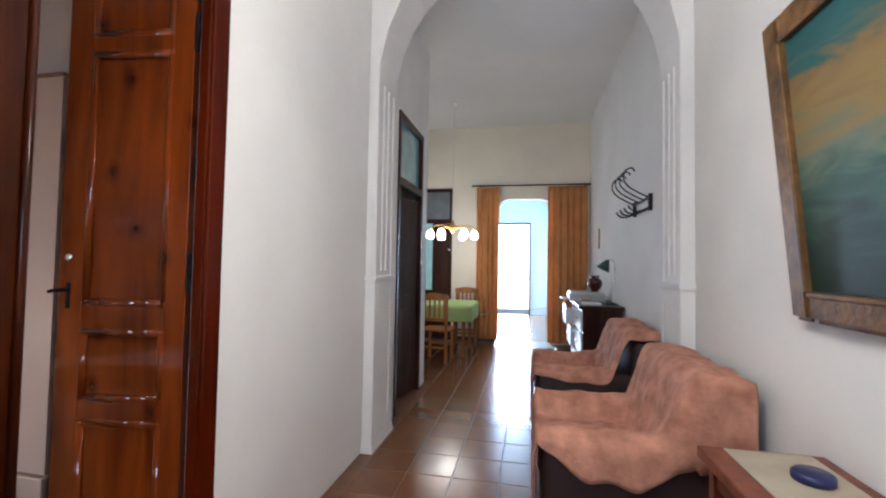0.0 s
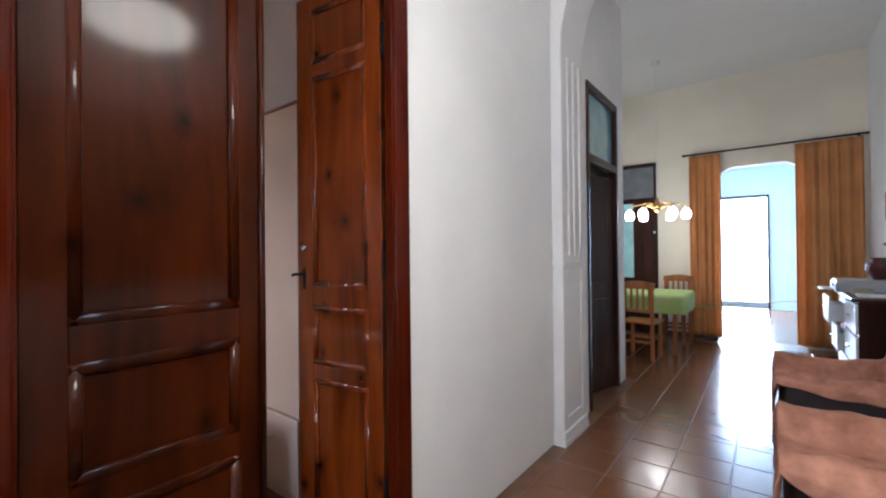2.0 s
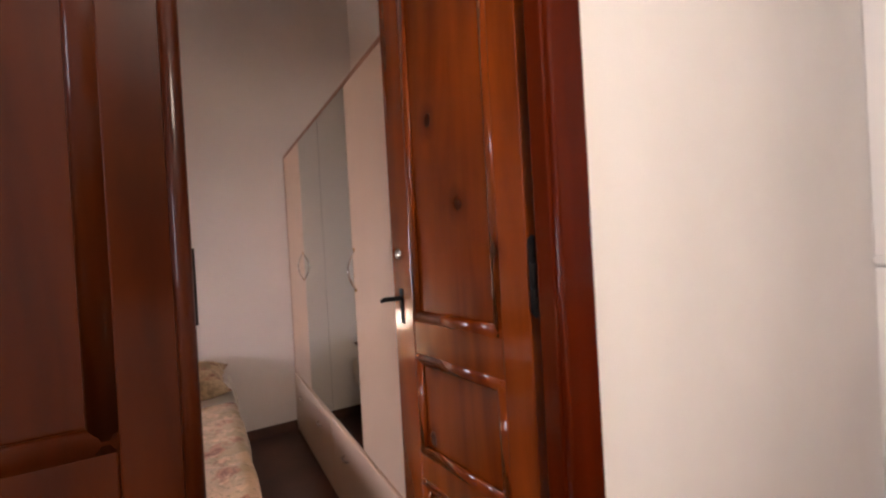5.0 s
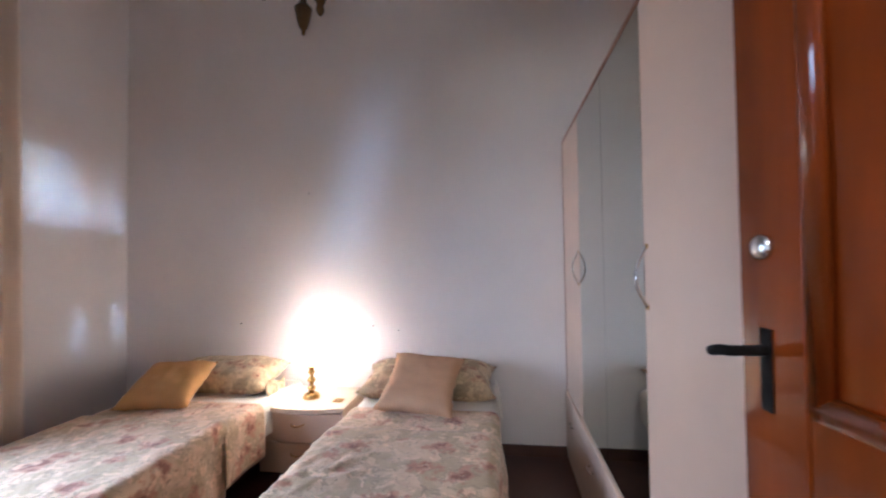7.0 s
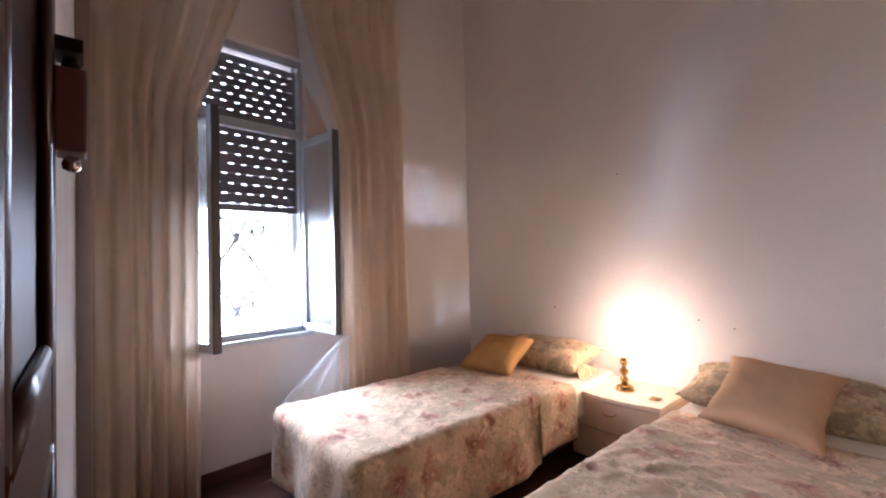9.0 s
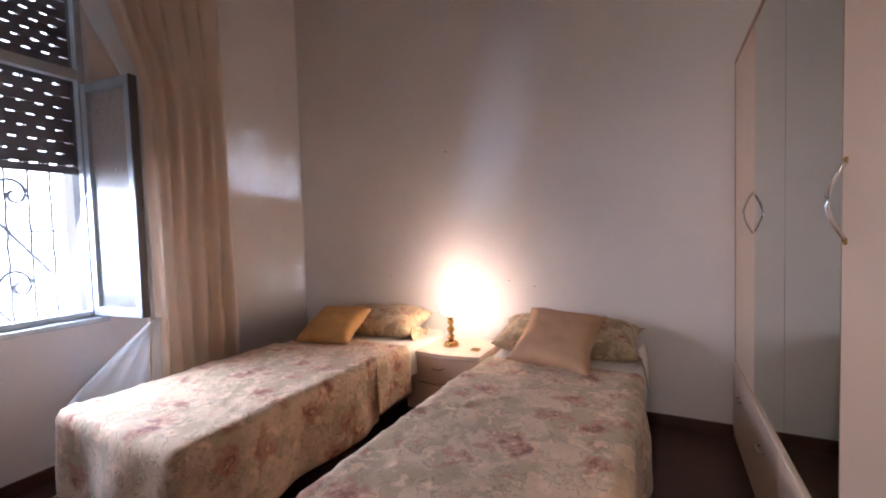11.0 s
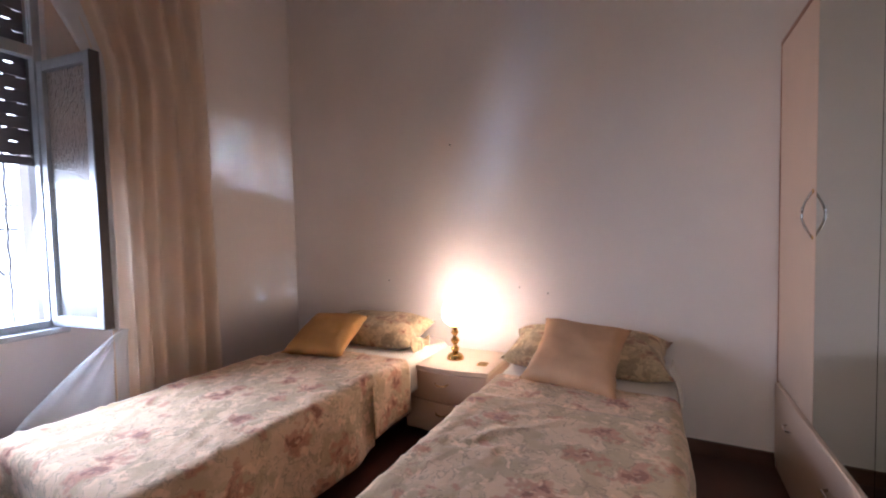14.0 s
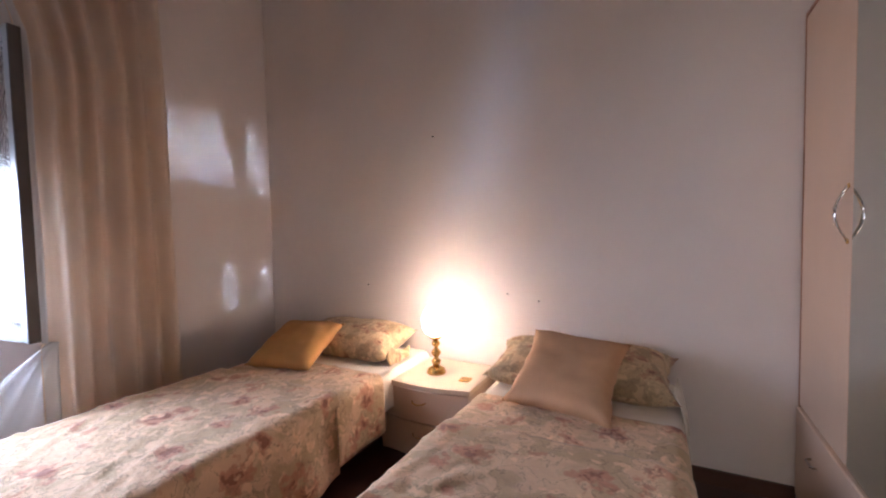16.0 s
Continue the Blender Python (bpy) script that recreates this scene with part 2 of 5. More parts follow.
LAMINATE_TOP = material("cream_laminate_top", (0.78, 0.60, 0.45), 0.35, vary=0.04, scale=6, bump=0.02)
EDGE_WOOD = material("wardrobe_edge_strip", (0.42, 0.20, 0.12), 0.4, vary=0.1)
GAP_DARK = material("dark_gap", (0.02, 0.018, 0.016), 0.8)
MIRROR = material("mirror_silver", (0.60, 0.64, 0.60), 0.01, 1.0, vary=0.0, bump=0.0)
BRASS = material("polished_brass", (0.75, 0.48, 0.16), 0.18, 1.0, vary=0.1, bump=0.03)
BRONZE = material("aged_bronze", (0.16, 0.09, 0.035), 0.4, 0.7, vary=0.2, bump=0.05)
CHROME = material("chrome", (0.78, 0.77, 0.75), 0.15, 1.0, vary=0.03, bump=0.0)
BLACK_IRON = material("black_iron", (0.02, 0.018, 0.017), 0.45, 0.6, vary=0.2)
DARK_IRON = material("dark_painted_iron", (0.03, 0.03, 0.03), 0.5, vary=0.1)
ALUMINIUM = material("aluminium_frame", (0.60, 0.62, 0.64), 0.4, 0.6, vary=0.06, bump=0.02)
DARK_ALU = material("dark_sash_edge", (0.10, 0.085, 0.08), 0.5, 0.2, vary=0.1)
SHUTTER = material("shutter_slat", (0.26, 0.235, 0.24), 0.6, vary=0.08, bump=0.04)
GRILLE = material("grey_painted_iron", (0.42, 0.43, 0.45), 0.5, vary=0.1)
CURTAIN = material("beige_curtain", (0.90, 0.80, 0.70), 0.9, vary=0.08, scale=3, bump=0.3, bump_scale=120)
LINING = material("white_curtain_lining", (0.85, 0.86, 0.88), 0.9, vary=0.04, scale=4, bump=0.2, bump_scale=120)
ORANGE = material("orange_curtain", (0.74, 0.37, 0.13), 0.85, vary=0.12, scale=3, bump=0.3, bump_scale=100)
SPREAD = floral("floral_bedspread", (0.72, 0.485, 0.30), (0.50, 0.17, 0.10), (0.42, 0.29, 0.15), 7.0)
PILLOWCASE = floral("floral_pillowcase", (0.58, 0.42, 0.24), (0.38, 0.17, 0.10), (0.27, 0.20, 0.115), 12)
SHEET = material("cream_sheet", (0.78, 0.70, 0.60), 0.9, vary=0.04, scale=8, bump=0.3, bump_scale=30)
CUSHION = material("mustard_cushion", (0.60, 0.31, 0.10), 0.9, vary=0.06, scale=8, bump=0.3, bump_scale=180)
CUSHION_B = material("peach_cushion", (0.66, 0.375, 0.20), 0.9, vary=0.06, scale=8, bump=0.3, bump_scale=180)
MATTRESS = material("dark_bed_base", (0.05, 0.03, 0.03), 0.8, vary=0.2)
THROW = material("pink_throw", (0.50, 0.25, 0.17), 0.95, vary=0.2, scale=11, bump=0.9, bump_scale=60, second=(0.33, 0.14, 0.088))
LEATHER = material("dark_brown_leather", (0.028, 0.012, 0.011), 0.5, vary=0.25, scale=9, bump=0.2, bump_scale=90)
BLACK_CLOTH = material("black_upholstery", (0.02, 0.015, 0.015), 0.85, vary=0.2, bump=0.2)
SOFA_WOOD = varnished_wood("reddish_sofa_wood", (0.10, 0.03, 0.015), (0.20, 0.06, 0.03), 0.35, 0.4, knots=False)
GREEN_CLOTH = material("green_tablecloth", (0.28, 0.42, 0.10), 0.85, vary=0.2, scale=9, bump=0.2, second=(0.42, 0.50, 0.24))
WHITE_PLASTIC = material("white_plastic", (0.75, 0.76, 0.78), 0.35, vary=0.04, bump=0.02)
PAPER = material("paper_and_cloth", (0.38, 0.33, 0.255), 0.8, vary=0.08, bump=0.1)
RED_GLASS = material("dark_red_ceramic", (0.07, 0.008, 0.008), 0.2, vary=0.1, coat=0.5)
GREEN_METAL = material("dark_green_enamel", (0.02, 0.05, 0.035), 0.35, 0.1, vary=0.1)
BLUE_PLASTIC = material("dark_blue_plastic", (0.015, 0.02, 0.09), 0.35, vary=0.1)
GILT = material("old_gilt_frame", (0.20, 0.10, 0.028), 0.5, 0.2, vary=0.3, scale=14, bump=0.8, bump_scale=50)
BROWN_BOX = material("brown_wall_box", (0.19, 0.09, 0.075), 0.5, vary=0.1)
SHADE_GLOW = glow("lit_glass_shade", (1.0, 0.82, 0.58), 7.0)
GLOBE_GLOW = glow("lit_chandelier_globe", (1.0, 0.9, 0.72), 8.0)
HALL_GLOW = glow("lit_hall_globe", (1.0, 0.84, 0.60), 24.0)
OUT_GLOW = glow("glowing_street_backdrop", (0.92, 0.97, 1.0), 5.0)
PATIO_GLOW = glow("glowing_patio_backdrop", (0.93, 0.98, 1.0), 4.0)
PANE = clear_glass("clear_pane")
RIPPLED = clear_glass("patterned_pane", 0.08, (0.92, 0.97, 1.0), 0.35)
BLUE_PANE = material("blue_reflecting_pane", (0.24, 0.48, 0.56), 0.08, vary=0.1, bump=0.0, coat=1.0)
ASPHALT = material("street_asphalt", (0.05, 0.05, 0.05), 0.9, vary=0.2)


def let_light_through(m, amount, tint):
    """Thin cloth: part of the light goes through it."""
    nt = m.node_tree
    out = nt.nodes["Material Output"]
    tr = nt.nodes.new("ShaderNodeBsdfTranslucent")
    tr.inputs["Color"].default_value = (*tint, 1)
    mx = nt.nodes.new("ShaderNodeMixShader")
    mx.inputs[0].default_value = amount
    nt.links.new(nt.nodes["Principled BSDF"].outputs[0], mx.inputs[1])
    nt.links.new(tr.outputs[0], mx.inputs[2])
    nt.links.new(mx.outputs[0], out.inputs["Surface"])


let_light_through(CURTAIN, 0.62, (0.96, 0.85, 0.74))
let_light_through(LINING, 0.45, (0.9, 0.92, 0.95))
let_light_through(ORANGE, 0.35, (0.75, 0.34, 0.10))


def painting_material():
    m = bpy.data.materials.new("painted_seascape")
    m.use_nodes = True
    nt = m.node_tree
    n, l = nt.nodes, nt.links
    b = n["Principled BSDF"]
    b.inputs["Roughness"].default_value = 0.45
    tc = n.new("ShaderNodeTexCoord")
    sep = n.new("ShaderNodeSeparateXYZ")
    l.new(tc.outputs["Generated"], sep.inputs[0])
    no = n.new("ShaderNodeTexNoise")
    no.inputs["Scale"].default_value = 3.5
    no.inputs["Detail"].default_value = 7
    no.inputs["Distortion"].default_value = 1.0
    mp = n.new("ShaderNodeMapping")
    mp.inputs["Scale"].default_value = (1, 1.2, 3.0)
    l.new(tc.outputs["Generated"], mp.inputs["Vector"])
    l.new(mp.outputs[0], no.inputs["Vector"])
    ad = n.new("ShaderNodeMath")
    ad.operation = 'MULTIPLY_ADD'
    ad.inputs[1].default_value = 0.55
    l.new(no.outputs["Fac"], ad.inputs[0])
    l.new(sep.outputs["Z"], ad.inputs[2])
    r = n.new("ShaderNodeValToRGB")
    e = r.color_ramp.elements
    e[0].position, e[0].color = 0.12, (0.006, 0.014, 0.012, 1)
    e[1].position, e[1].color = 1.0, (0.012, 0.07, 0.085, 1)
    for p, c in ((0.34, (0.012, 0.035, 0.030)), (0.46, (0.035, 0.085, 0.07)), (0.56, (0.13, 0.17, 0.125)), (0.66, (0.24, 0.17, 0.06)), (0.75, (0.20, 0.13, 0.05)), (0.82, (0.025, 0.10, 0.105))):
        k = e.new(p)
        k.color = (*c, 1)
    sc = n.new("ShaderNodeMath")
    sc.operation = 'MULTIPLY'
    sc.inputs[1].default_value = 0.7
    l.new(ad.outputs[0], sc.inputs[0])
    l.new(sc.outputs[0], r.inputs[0])
    l.new(r.outputs[0], b.inputs["Base Color"])
    return m


SEASCAPE = painting_material()

# ---- building helpers ----


def bm_box(bm, x0, x1, y0, y1, z0, z1):
    vs = [bm.verts.new((x, y, z)) for z in (z0, z1) for x, y in ((x0, y0), (x1, y0), (x1, y1), (x0, y1))]
    for f in ((3, 2, 1, 0), (4, 5, 6, 7), (0, 1, 5, 4), (1, 2, 6, 5), (2, 3, 7, 6), (3, 0, 4, 7)):
        bm.faces.new([vs[i] for i in f])
    return bm


def box(x0, x1, y0, y1, z0, z1, bevel=0.0, segments=2):
    bm = bmesh.new()
    bm_box(bm, min(x0, x1), max(x0, x1), min(y0, y1), max(y0, y1), min(z0, z1), max(z0, z1))
    if bevel:
        bmesh.ops.bevel(bm, geom=list(bm.edges), offset=bevel, segments=segments, affect='EDGES', profile=0.5)
    return bm


def boxes(*rows):
    bm = bmesh.new()
    for r in rows:
        bm_box(bm, *r)
    return bm


def lathe(profile, steps=24, at=(0, 0, 0), wobble=0.0, flutes=0):
    """A turned shape from (radius, height) pairs round the z axis."""
    bm = bmesh.new()
    rings = []
    for r, z in profile:
        ring = []
        for i in range(steps):
            a = 2 * math.pi * i / steps
            rr = r * (1 + wobble * math.cos(flutes * a)) if flutes else r
            ring.append(bm.verts.new((at[0] + rr * math.cos(a), at[1] + rr * math.sin(a), at[2] + z)))
        rings.append(ring)
    for a, b in zip(rings, rings[1:]):
        for i in range(steps):
            bm.faces.new((a[i], a[(i + 1) % steps], b[(i + 1) % steps], b[i]))
    bm.faces.new(list(reversed(rings[0])))
    bm.faces.new(rings[-1])
    return bm


def tube(points, radius, steps=8):
    """A round bar along a polyline."""
    bm = bmesh.new()
    pts = [Vector(p) for p in points]
    rings = []
    for i, p in enumerate(pts):
        d = (pts[min(i + 1, len(pts) - 1)] - pts[max(i - 1, 0)]).normalized()
        side = d.cross(Vector((0, 0, 1)))
        if side.length < 0.05:
            side = d.cross(Vector((0, 1, 0)))
        side.normalize()
        up = side.cross(d)
        rings.append([bm.verts.new(p + radius * (math.cos(2 * math.pi * k / steps) * side + math.sin(2 * math.pi * k / steps) * up)) for k in range(steps)])
    for a, b in zip(rings, rings[1:]):
        for k in range(steps):
            bm.faces.new((a[k], a[(k + 1) % steps], b[(k + 1) % steps], b[k]))
    bm.faces.new(list(reversed(rings[0])))
    bm.faces.new(rings[-1])
    return bm


def sheet(rows, thick=0.004):
    """A cloth with thickness from rows of points."""
    bm = bmesh.new()
    g = [[bm.verts.new(p) for p in row] for row in rows]
    for a, b in zip(g, g[1:]):
        for i in range(len(a) - 1):
            bm.faces.new((a[i], a[i + 1], b[i + 1], b[i]))
    bm.normal_update()
    bmesh.ops.solidify(bm, geom=list(bm.faces), thickness=thick)
    return bm


def finish(name, bm, mat, smooth=False):
    bmesh.ops.recalc_face_normals(bm, faces=bm.faces)
    me = bpy.data.meshes.new(name)
    bm.to_mesh(me)
    bm.free()
    if mat:
        me.materials.append(mat)
    if smooth:
        for p in me.polygons:
            p.use_smooth = True
    return me


def part(name, bm, mat, parent=None, label="", smooth=False):
    ob = new(name, finish(name, bm, mat, smooth))
    if parent is not None:
        ob.parent = parent
    if label:
        ob["label"] = label
    return ob


def thing(name, label, category, m=None, group="", kind=""):
    ob = tagged(new(name), label, category, group, kind)
    if m is not None:
        ob.matrix_world = m
    return ob


def structure(name, bm, mat, label="", smooth=False):
    return tagged(part(name, bm, mat, None, "", smooth), label, name.split("_")[0], "", "structure")


# ---- large structure ----
HALL_H, BED_H = 3.9, 3.9
SKEW = Matrix.Translation((-2.996, -2.285, 0)) @ Matrix.Rotation(radians(4), 4, 'Z')


def skewed(bm):
    """Lays a shape built along the street wall into its slightly oblique line."""
    bm.transform(SKEW)
    return bm


# partition between hall and bedroom, with the two door openings
structure("wall_partition", boxes(
    (-0.055, 0.0, -2.3, -0.06, 0, HALL_H), (-0.055, 0.0, -0.06, 1.08, 2.62, HALL_H), (-0.055, 0.0, 1.08, 3.40, 0, HALL_H),
    (-0.055, 0.0, 3.40, 4.22, 2.80, HALL_H), (-0.055, 0.0, 4.22, 4.50, 0, HALL_H)), PLASTER, "white plastered partition wall between hall and bedroom")
structure("wall_bedroom_head", box(-3.15, -2.996, -2.6, 1.9, 0, BED_H), BED_PLASTER, "pale lilac-white plaster wall behind the beds")
structure("wall_bedroom_north", box(-2.996, -0.055, 1.74, 1.90, 0, BED_H), BED_PLASTER, "pale plaster wall behind the wardrobe")
# street wall with the window opening: u runs from the head corner
U0, U1, ZS, ZT = 1.70, 2.53, 0.83, 2.76
structure("wall_bedroom_street", skewed(boxes(
    (-0.2, U0, -0.35, 0.0, 0, BED_H), (U1, 2.946, -0.35, 0.0, 0, BED_H), (U0, U1, -0.35, 0.0, 0, ZS), (U0, U1, -0.35, 0.0, ZT, BED_H))), BED_PLASTER,
    "pale plaster street wall with a tall window")
structure("floor_bedroom", box(-3.1, -0.055, -2.6, 1.9, -0.1, 0.0), BED_FLOOR, "dark reddish-brown tiled bedroom floor")
structure("ceiling_bedroom", box(-3.1, -0.055, -2.6, 1.9, BED_H, BED_H + 0.1), CEILING, "white bedroom ceiling")
structure("baseboard", box(-2.996, -2.982, -2.28, 1.13, 0, 0.075), BASE_TILE, "low dark brown skirting")
structure("baseboard", skewed(box(0.0, 2.94, 0.0, 0.014, 0, 0.075)), BASE_TILE, "low dark brown skirting")

# hall shell
structure("wall_hall_right", box(2.22, 2.40, -2.2, 7.5, 0, HALL_H), PLASTER, "white plastered hall wall")
structure("wall_street_end", boxes((-0.055, 0.78, -2.2, -2.0, 0, HALL_H), (1.42, 2.22, -2.2, -2.0, 0, HALL_H), (0.78, 1.42, -2.2, -2.0, 2.45, HALL_H), (0.78, 1.42, -2.2, -2.0, 0, 1.5)), PLASTER, "plain white wall with a barred street light")
street_light = thing("window_street_light", "barred opening to the bright street", "window", kind="structure")
for k in range(5):
    part("bar", tube([(0.84 + 0.13 * k, -2.03, 1.5), (0.84 + 0.13 * k, -2.03, 2.45)], 0.009, 6), DARK_IRON, street_light, "", True)
structure("wall_dining_south", boxes((-3.1, -0.055, 4.40, 4.50, 0, HALL_H)), CREAM_PLASTER, "cream plastered dining wall")
structure("wall_dining_west", boxes((-3.2, -3.05, 4.5, 7.5, 0, HALL_H)), CREAM_PLASTER, "cream plastered dining wall")
structure("wall_side_room", boxes((-1.7, -1.6, 3.1, 4.4, 0, HALL_H), (-1.6, -0.055, 3.0, 3.1, 0, HALL_H)), PLASTER, "plain wall of the side room")
structure("ceiling_hall", boxes((-3.2, 2.4, 1.95, 7.5, HALL_H, HALL_H + 0.1), (-0.055, 2.4, -2.2, 1.95, HALL_H, HALL_H + 0.1)), CEILING, "white hall ceiling")
structure("floor_hall", box(-3.2, 2.4, 1.95, 7.5, -0.1, -0.0025), GROUT, "glazed terracotta tile floor, shiny")
structure("floor_hall_entry", box(-0.055, 2.4, -2.2, 1.95, -0.1, -0.0025), GROUT, "glazed terracotta tile floor, shiny")


def arch_wall(x0, x1, left, right, y0, y1, spring, top, crown, radius, mat, name, label):
    """A wall with an opening whose upper corners are rounded."""
    bm = bmesh.new()
    pts = [(left, 0)]
    for i in range(9):
        a = math.pi - i * math.pi / 16
        pts.append((left + radius + radius * math.cos(a), spring + (crown - spring) * math.sin(a)))
    for i in range(9):
        a = math.pi / 2 - i * math.pi / 16
        pts.append((right - radius + radius * math.cos(a), spring + (crown - spring) * math.sin(a)))
    pts.append((right, 0))
    outer = [(x0, 0)] + [(x0 + (p[0] - left) * (x1 - x0) / (right - left), top) if 0 < i < len(pts) - 1 else None for i, p in enumerate(pts)][1:-1] + [(x1, 0)]
    outer[1] = (x0, top)
    outer[-2] = (x1, top)
    rows = []
    for y in (y0, y1):
        rows.append(([bm.verts.new((x, y, z)) for x, z in pts], [bm.verts.new((x, y, z)) for x, z in outer]))
    (ia, oa), (ib, ob_) = rows
    for k in range(len(pts) - 1):
        bm.faces.new((ia[k], ia[k + 1], oa[k + 1], oa[k]))
        bm.faces.new((ib[k], ib[k + 1], ob_[k + 1], ob_[k]))
        bm.faces.new((ia[k], ia[k + 1], ib[k + 1], ib[k]))
        bm.faces.new((oa[k], oa[k + 1], ob_[k + 1], ob_[k]))
    return structure(name, bm, mat, label)


arch_wall(0.003, 2.217, 0.07, 2.14, 2.65, 3.06, 2.72, HALL_H - 0.003, 3.80, 0.85, PLASTER, "wall_arch", "white plaster arch across the hall")
arch_wall(-3.05, 2.22, 0.60, 1.60, 7.3, 7.5, 2.30, HALL_H - 0.003, 2.56, 0.24, CREAM_PLASTER, "wall_far", "cream wall with an arched opening to the patio room")

# patio room beyond the curtains
structure("wall_patio_left", box(-0.55, -0.4, 7.5, 11.54, 0, 3.2), PATIO_BLUE, "pale blue painted wall")
structure("wall_patio_right", box(2.4, 2.55, 7.5, 11.54, 0, 3.2), PATIO_BLUE, "pale blue painted wall")
structure("wall_patio_end", boxes((-0.55, 0.33, 11.54, 11.7, 0, 3.2), (1.19, 2.55, 11.54, 11.7, 0, 3.2), (0.33, 1.19, 11.54, 11.7, 2.5, 3.2)), PATIO_BLUE, "pale blue end wall with a bright doorway")
structure("ceiling_patio", box(-0.55, 2.55, 7.5, 11.7, 3.2, 3.3), PATIO_BLUE, "pale blue ceiling")
structure("floor_patio", box(-0.55, 2.55, 7.5, 11.7, -0.1, -0.004), TILE, "glazed tile floor")
structure("trim_patio_door", boxes((0.29, 0.33, 11.50, 11.54, 0, 2.54), (1.19, 1.23, 11.50, 11.54, 0, 2.54), (0.33, 1.19, 11.50, 11.54, 2.5, 2.54)), DARK_WOOD, "thin dark door frame")
# a self-glowing panel added in place of the daylit patio
structure("backdrop_patio", box(-4, 6, 16.0, 16.1, -1, 6), PATIO_GLOW, "glowing backdrop standing in for the bright patio")
# the street's daylight is put into a panel that glows by itself
structure("backdrop_street", box(-12, 8, -9.1, -9.0, -1, 7), OUT_GLOW, "glowing backdrop standing in for the bright street")
structure("ground", box(-400, 400, -400, 400, -0.32, -0.30), ASPHALT, "street ground")

# pilasters of the arch: plinth, shaft with flutes, ledge moulding


def pilaster(side):
    s = 1 if side == "left" else -1
    x = 0.07 if side == "left" else 2.14
    bm = bmesh.new()
    wall = 0.0 if side == "left" else 2.22
    for x1, y0, y1, z0, z1 in ((x + s * 0.018, 2.625, 3.085, 0, 0.10), (x + s * 0.024, 2.618, 3.092, 0, 0.045), (x + s * 0.010, 2.635, 2.70, 0.10, 1.215), (x + s * 0.010, 2.99, 3.07, 0.10, 1.215), (x + s * 0.010, 2.70, 2.99, 0.10, 0.19), (x + s * 0.010, 2.70, 2.99, 1.13, 1.215), (x + s * 0.003, 2.70, 2.99, 0.19, 1.13), (x + s * 0.014, 2.628, 3.08, 1.215, 1.235), (x + s * 0.022, 2.615, 3.095, 1.25, 1.28),
                               (x + s * 0.010, 2.635, 2.70, 1.28, 3.0), (x + s * 0.010, 2.765, 2.805, 1.32, 2.75), (x + s * 0.010, 2.87, 2.91, 1.32, 2.75), (x + s * 0.010, 2.99, 3.07, 1.28, 2.75)):
        bm_box(bm, min(wall + s * 0.003, x1), max(wall + s * 0.003, x1), y0, y1, z0, z1)
    bmesh.ops.bevel(bm, geom=list(bm.edges), offset=0.004, segments=2, affect='EDGES')
    return structure("trim_pilaster", bm, PLASTER, "white plaster pilaster with a ledge moulding")


pilaster("left")
pilaster("right")

# skirting of the hall
structure("baseboard", box(2.208, 2.22, -1.9, 2.58, 0, 0.07), BASE_TILE, "low terracotta skirting")
structure("baseboard", box(-3.0, 0.6, 7.288, 7.3, 0, 0.07), BASE_TILE, "low terracotta skirting")

# ---- double door between hall and bedroom ----


def door_frame():
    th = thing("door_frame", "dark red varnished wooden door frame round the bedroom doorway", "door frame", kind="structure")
    part("jamb", box(-0.030, 0.012, 1.045, 1.082, 0, 2.62, 0.004), FRAME_WOOD, th)
    # the lit wall seen through the hinge gap, added as a grey strip
    part("lit_gap_strip", box(-0.041, -0.032, 1.058, 1.066, 0, 2.58), GAP_GREY, th, "added pale grey strip for the lit gap beside the jamb")
    part("jamb", box(-0.054, 0.012, -0.062, -0.024, 0, 2.62, 0.004), FRAME_WOOD, th)
    part("head", box(-0.07, 0.012, -0.024, 1.045, 2.585, 2.62, 0.004), FRAME_WOOD, th)
    for y0, y1 in ((1.052, 1.137), (-0.115, -0.03)):
        part("architrave", box(0.0, 0.024, y0, y1, 0, 2.70, 0.008, 3), FRAME_WOOD, th)
    part("architrave", box(0.0, 0.024, -0.03, 1.052, 2.615, 2.70, 0.008, 3), FRAME_WOOD, th)
    return th


door_frame()


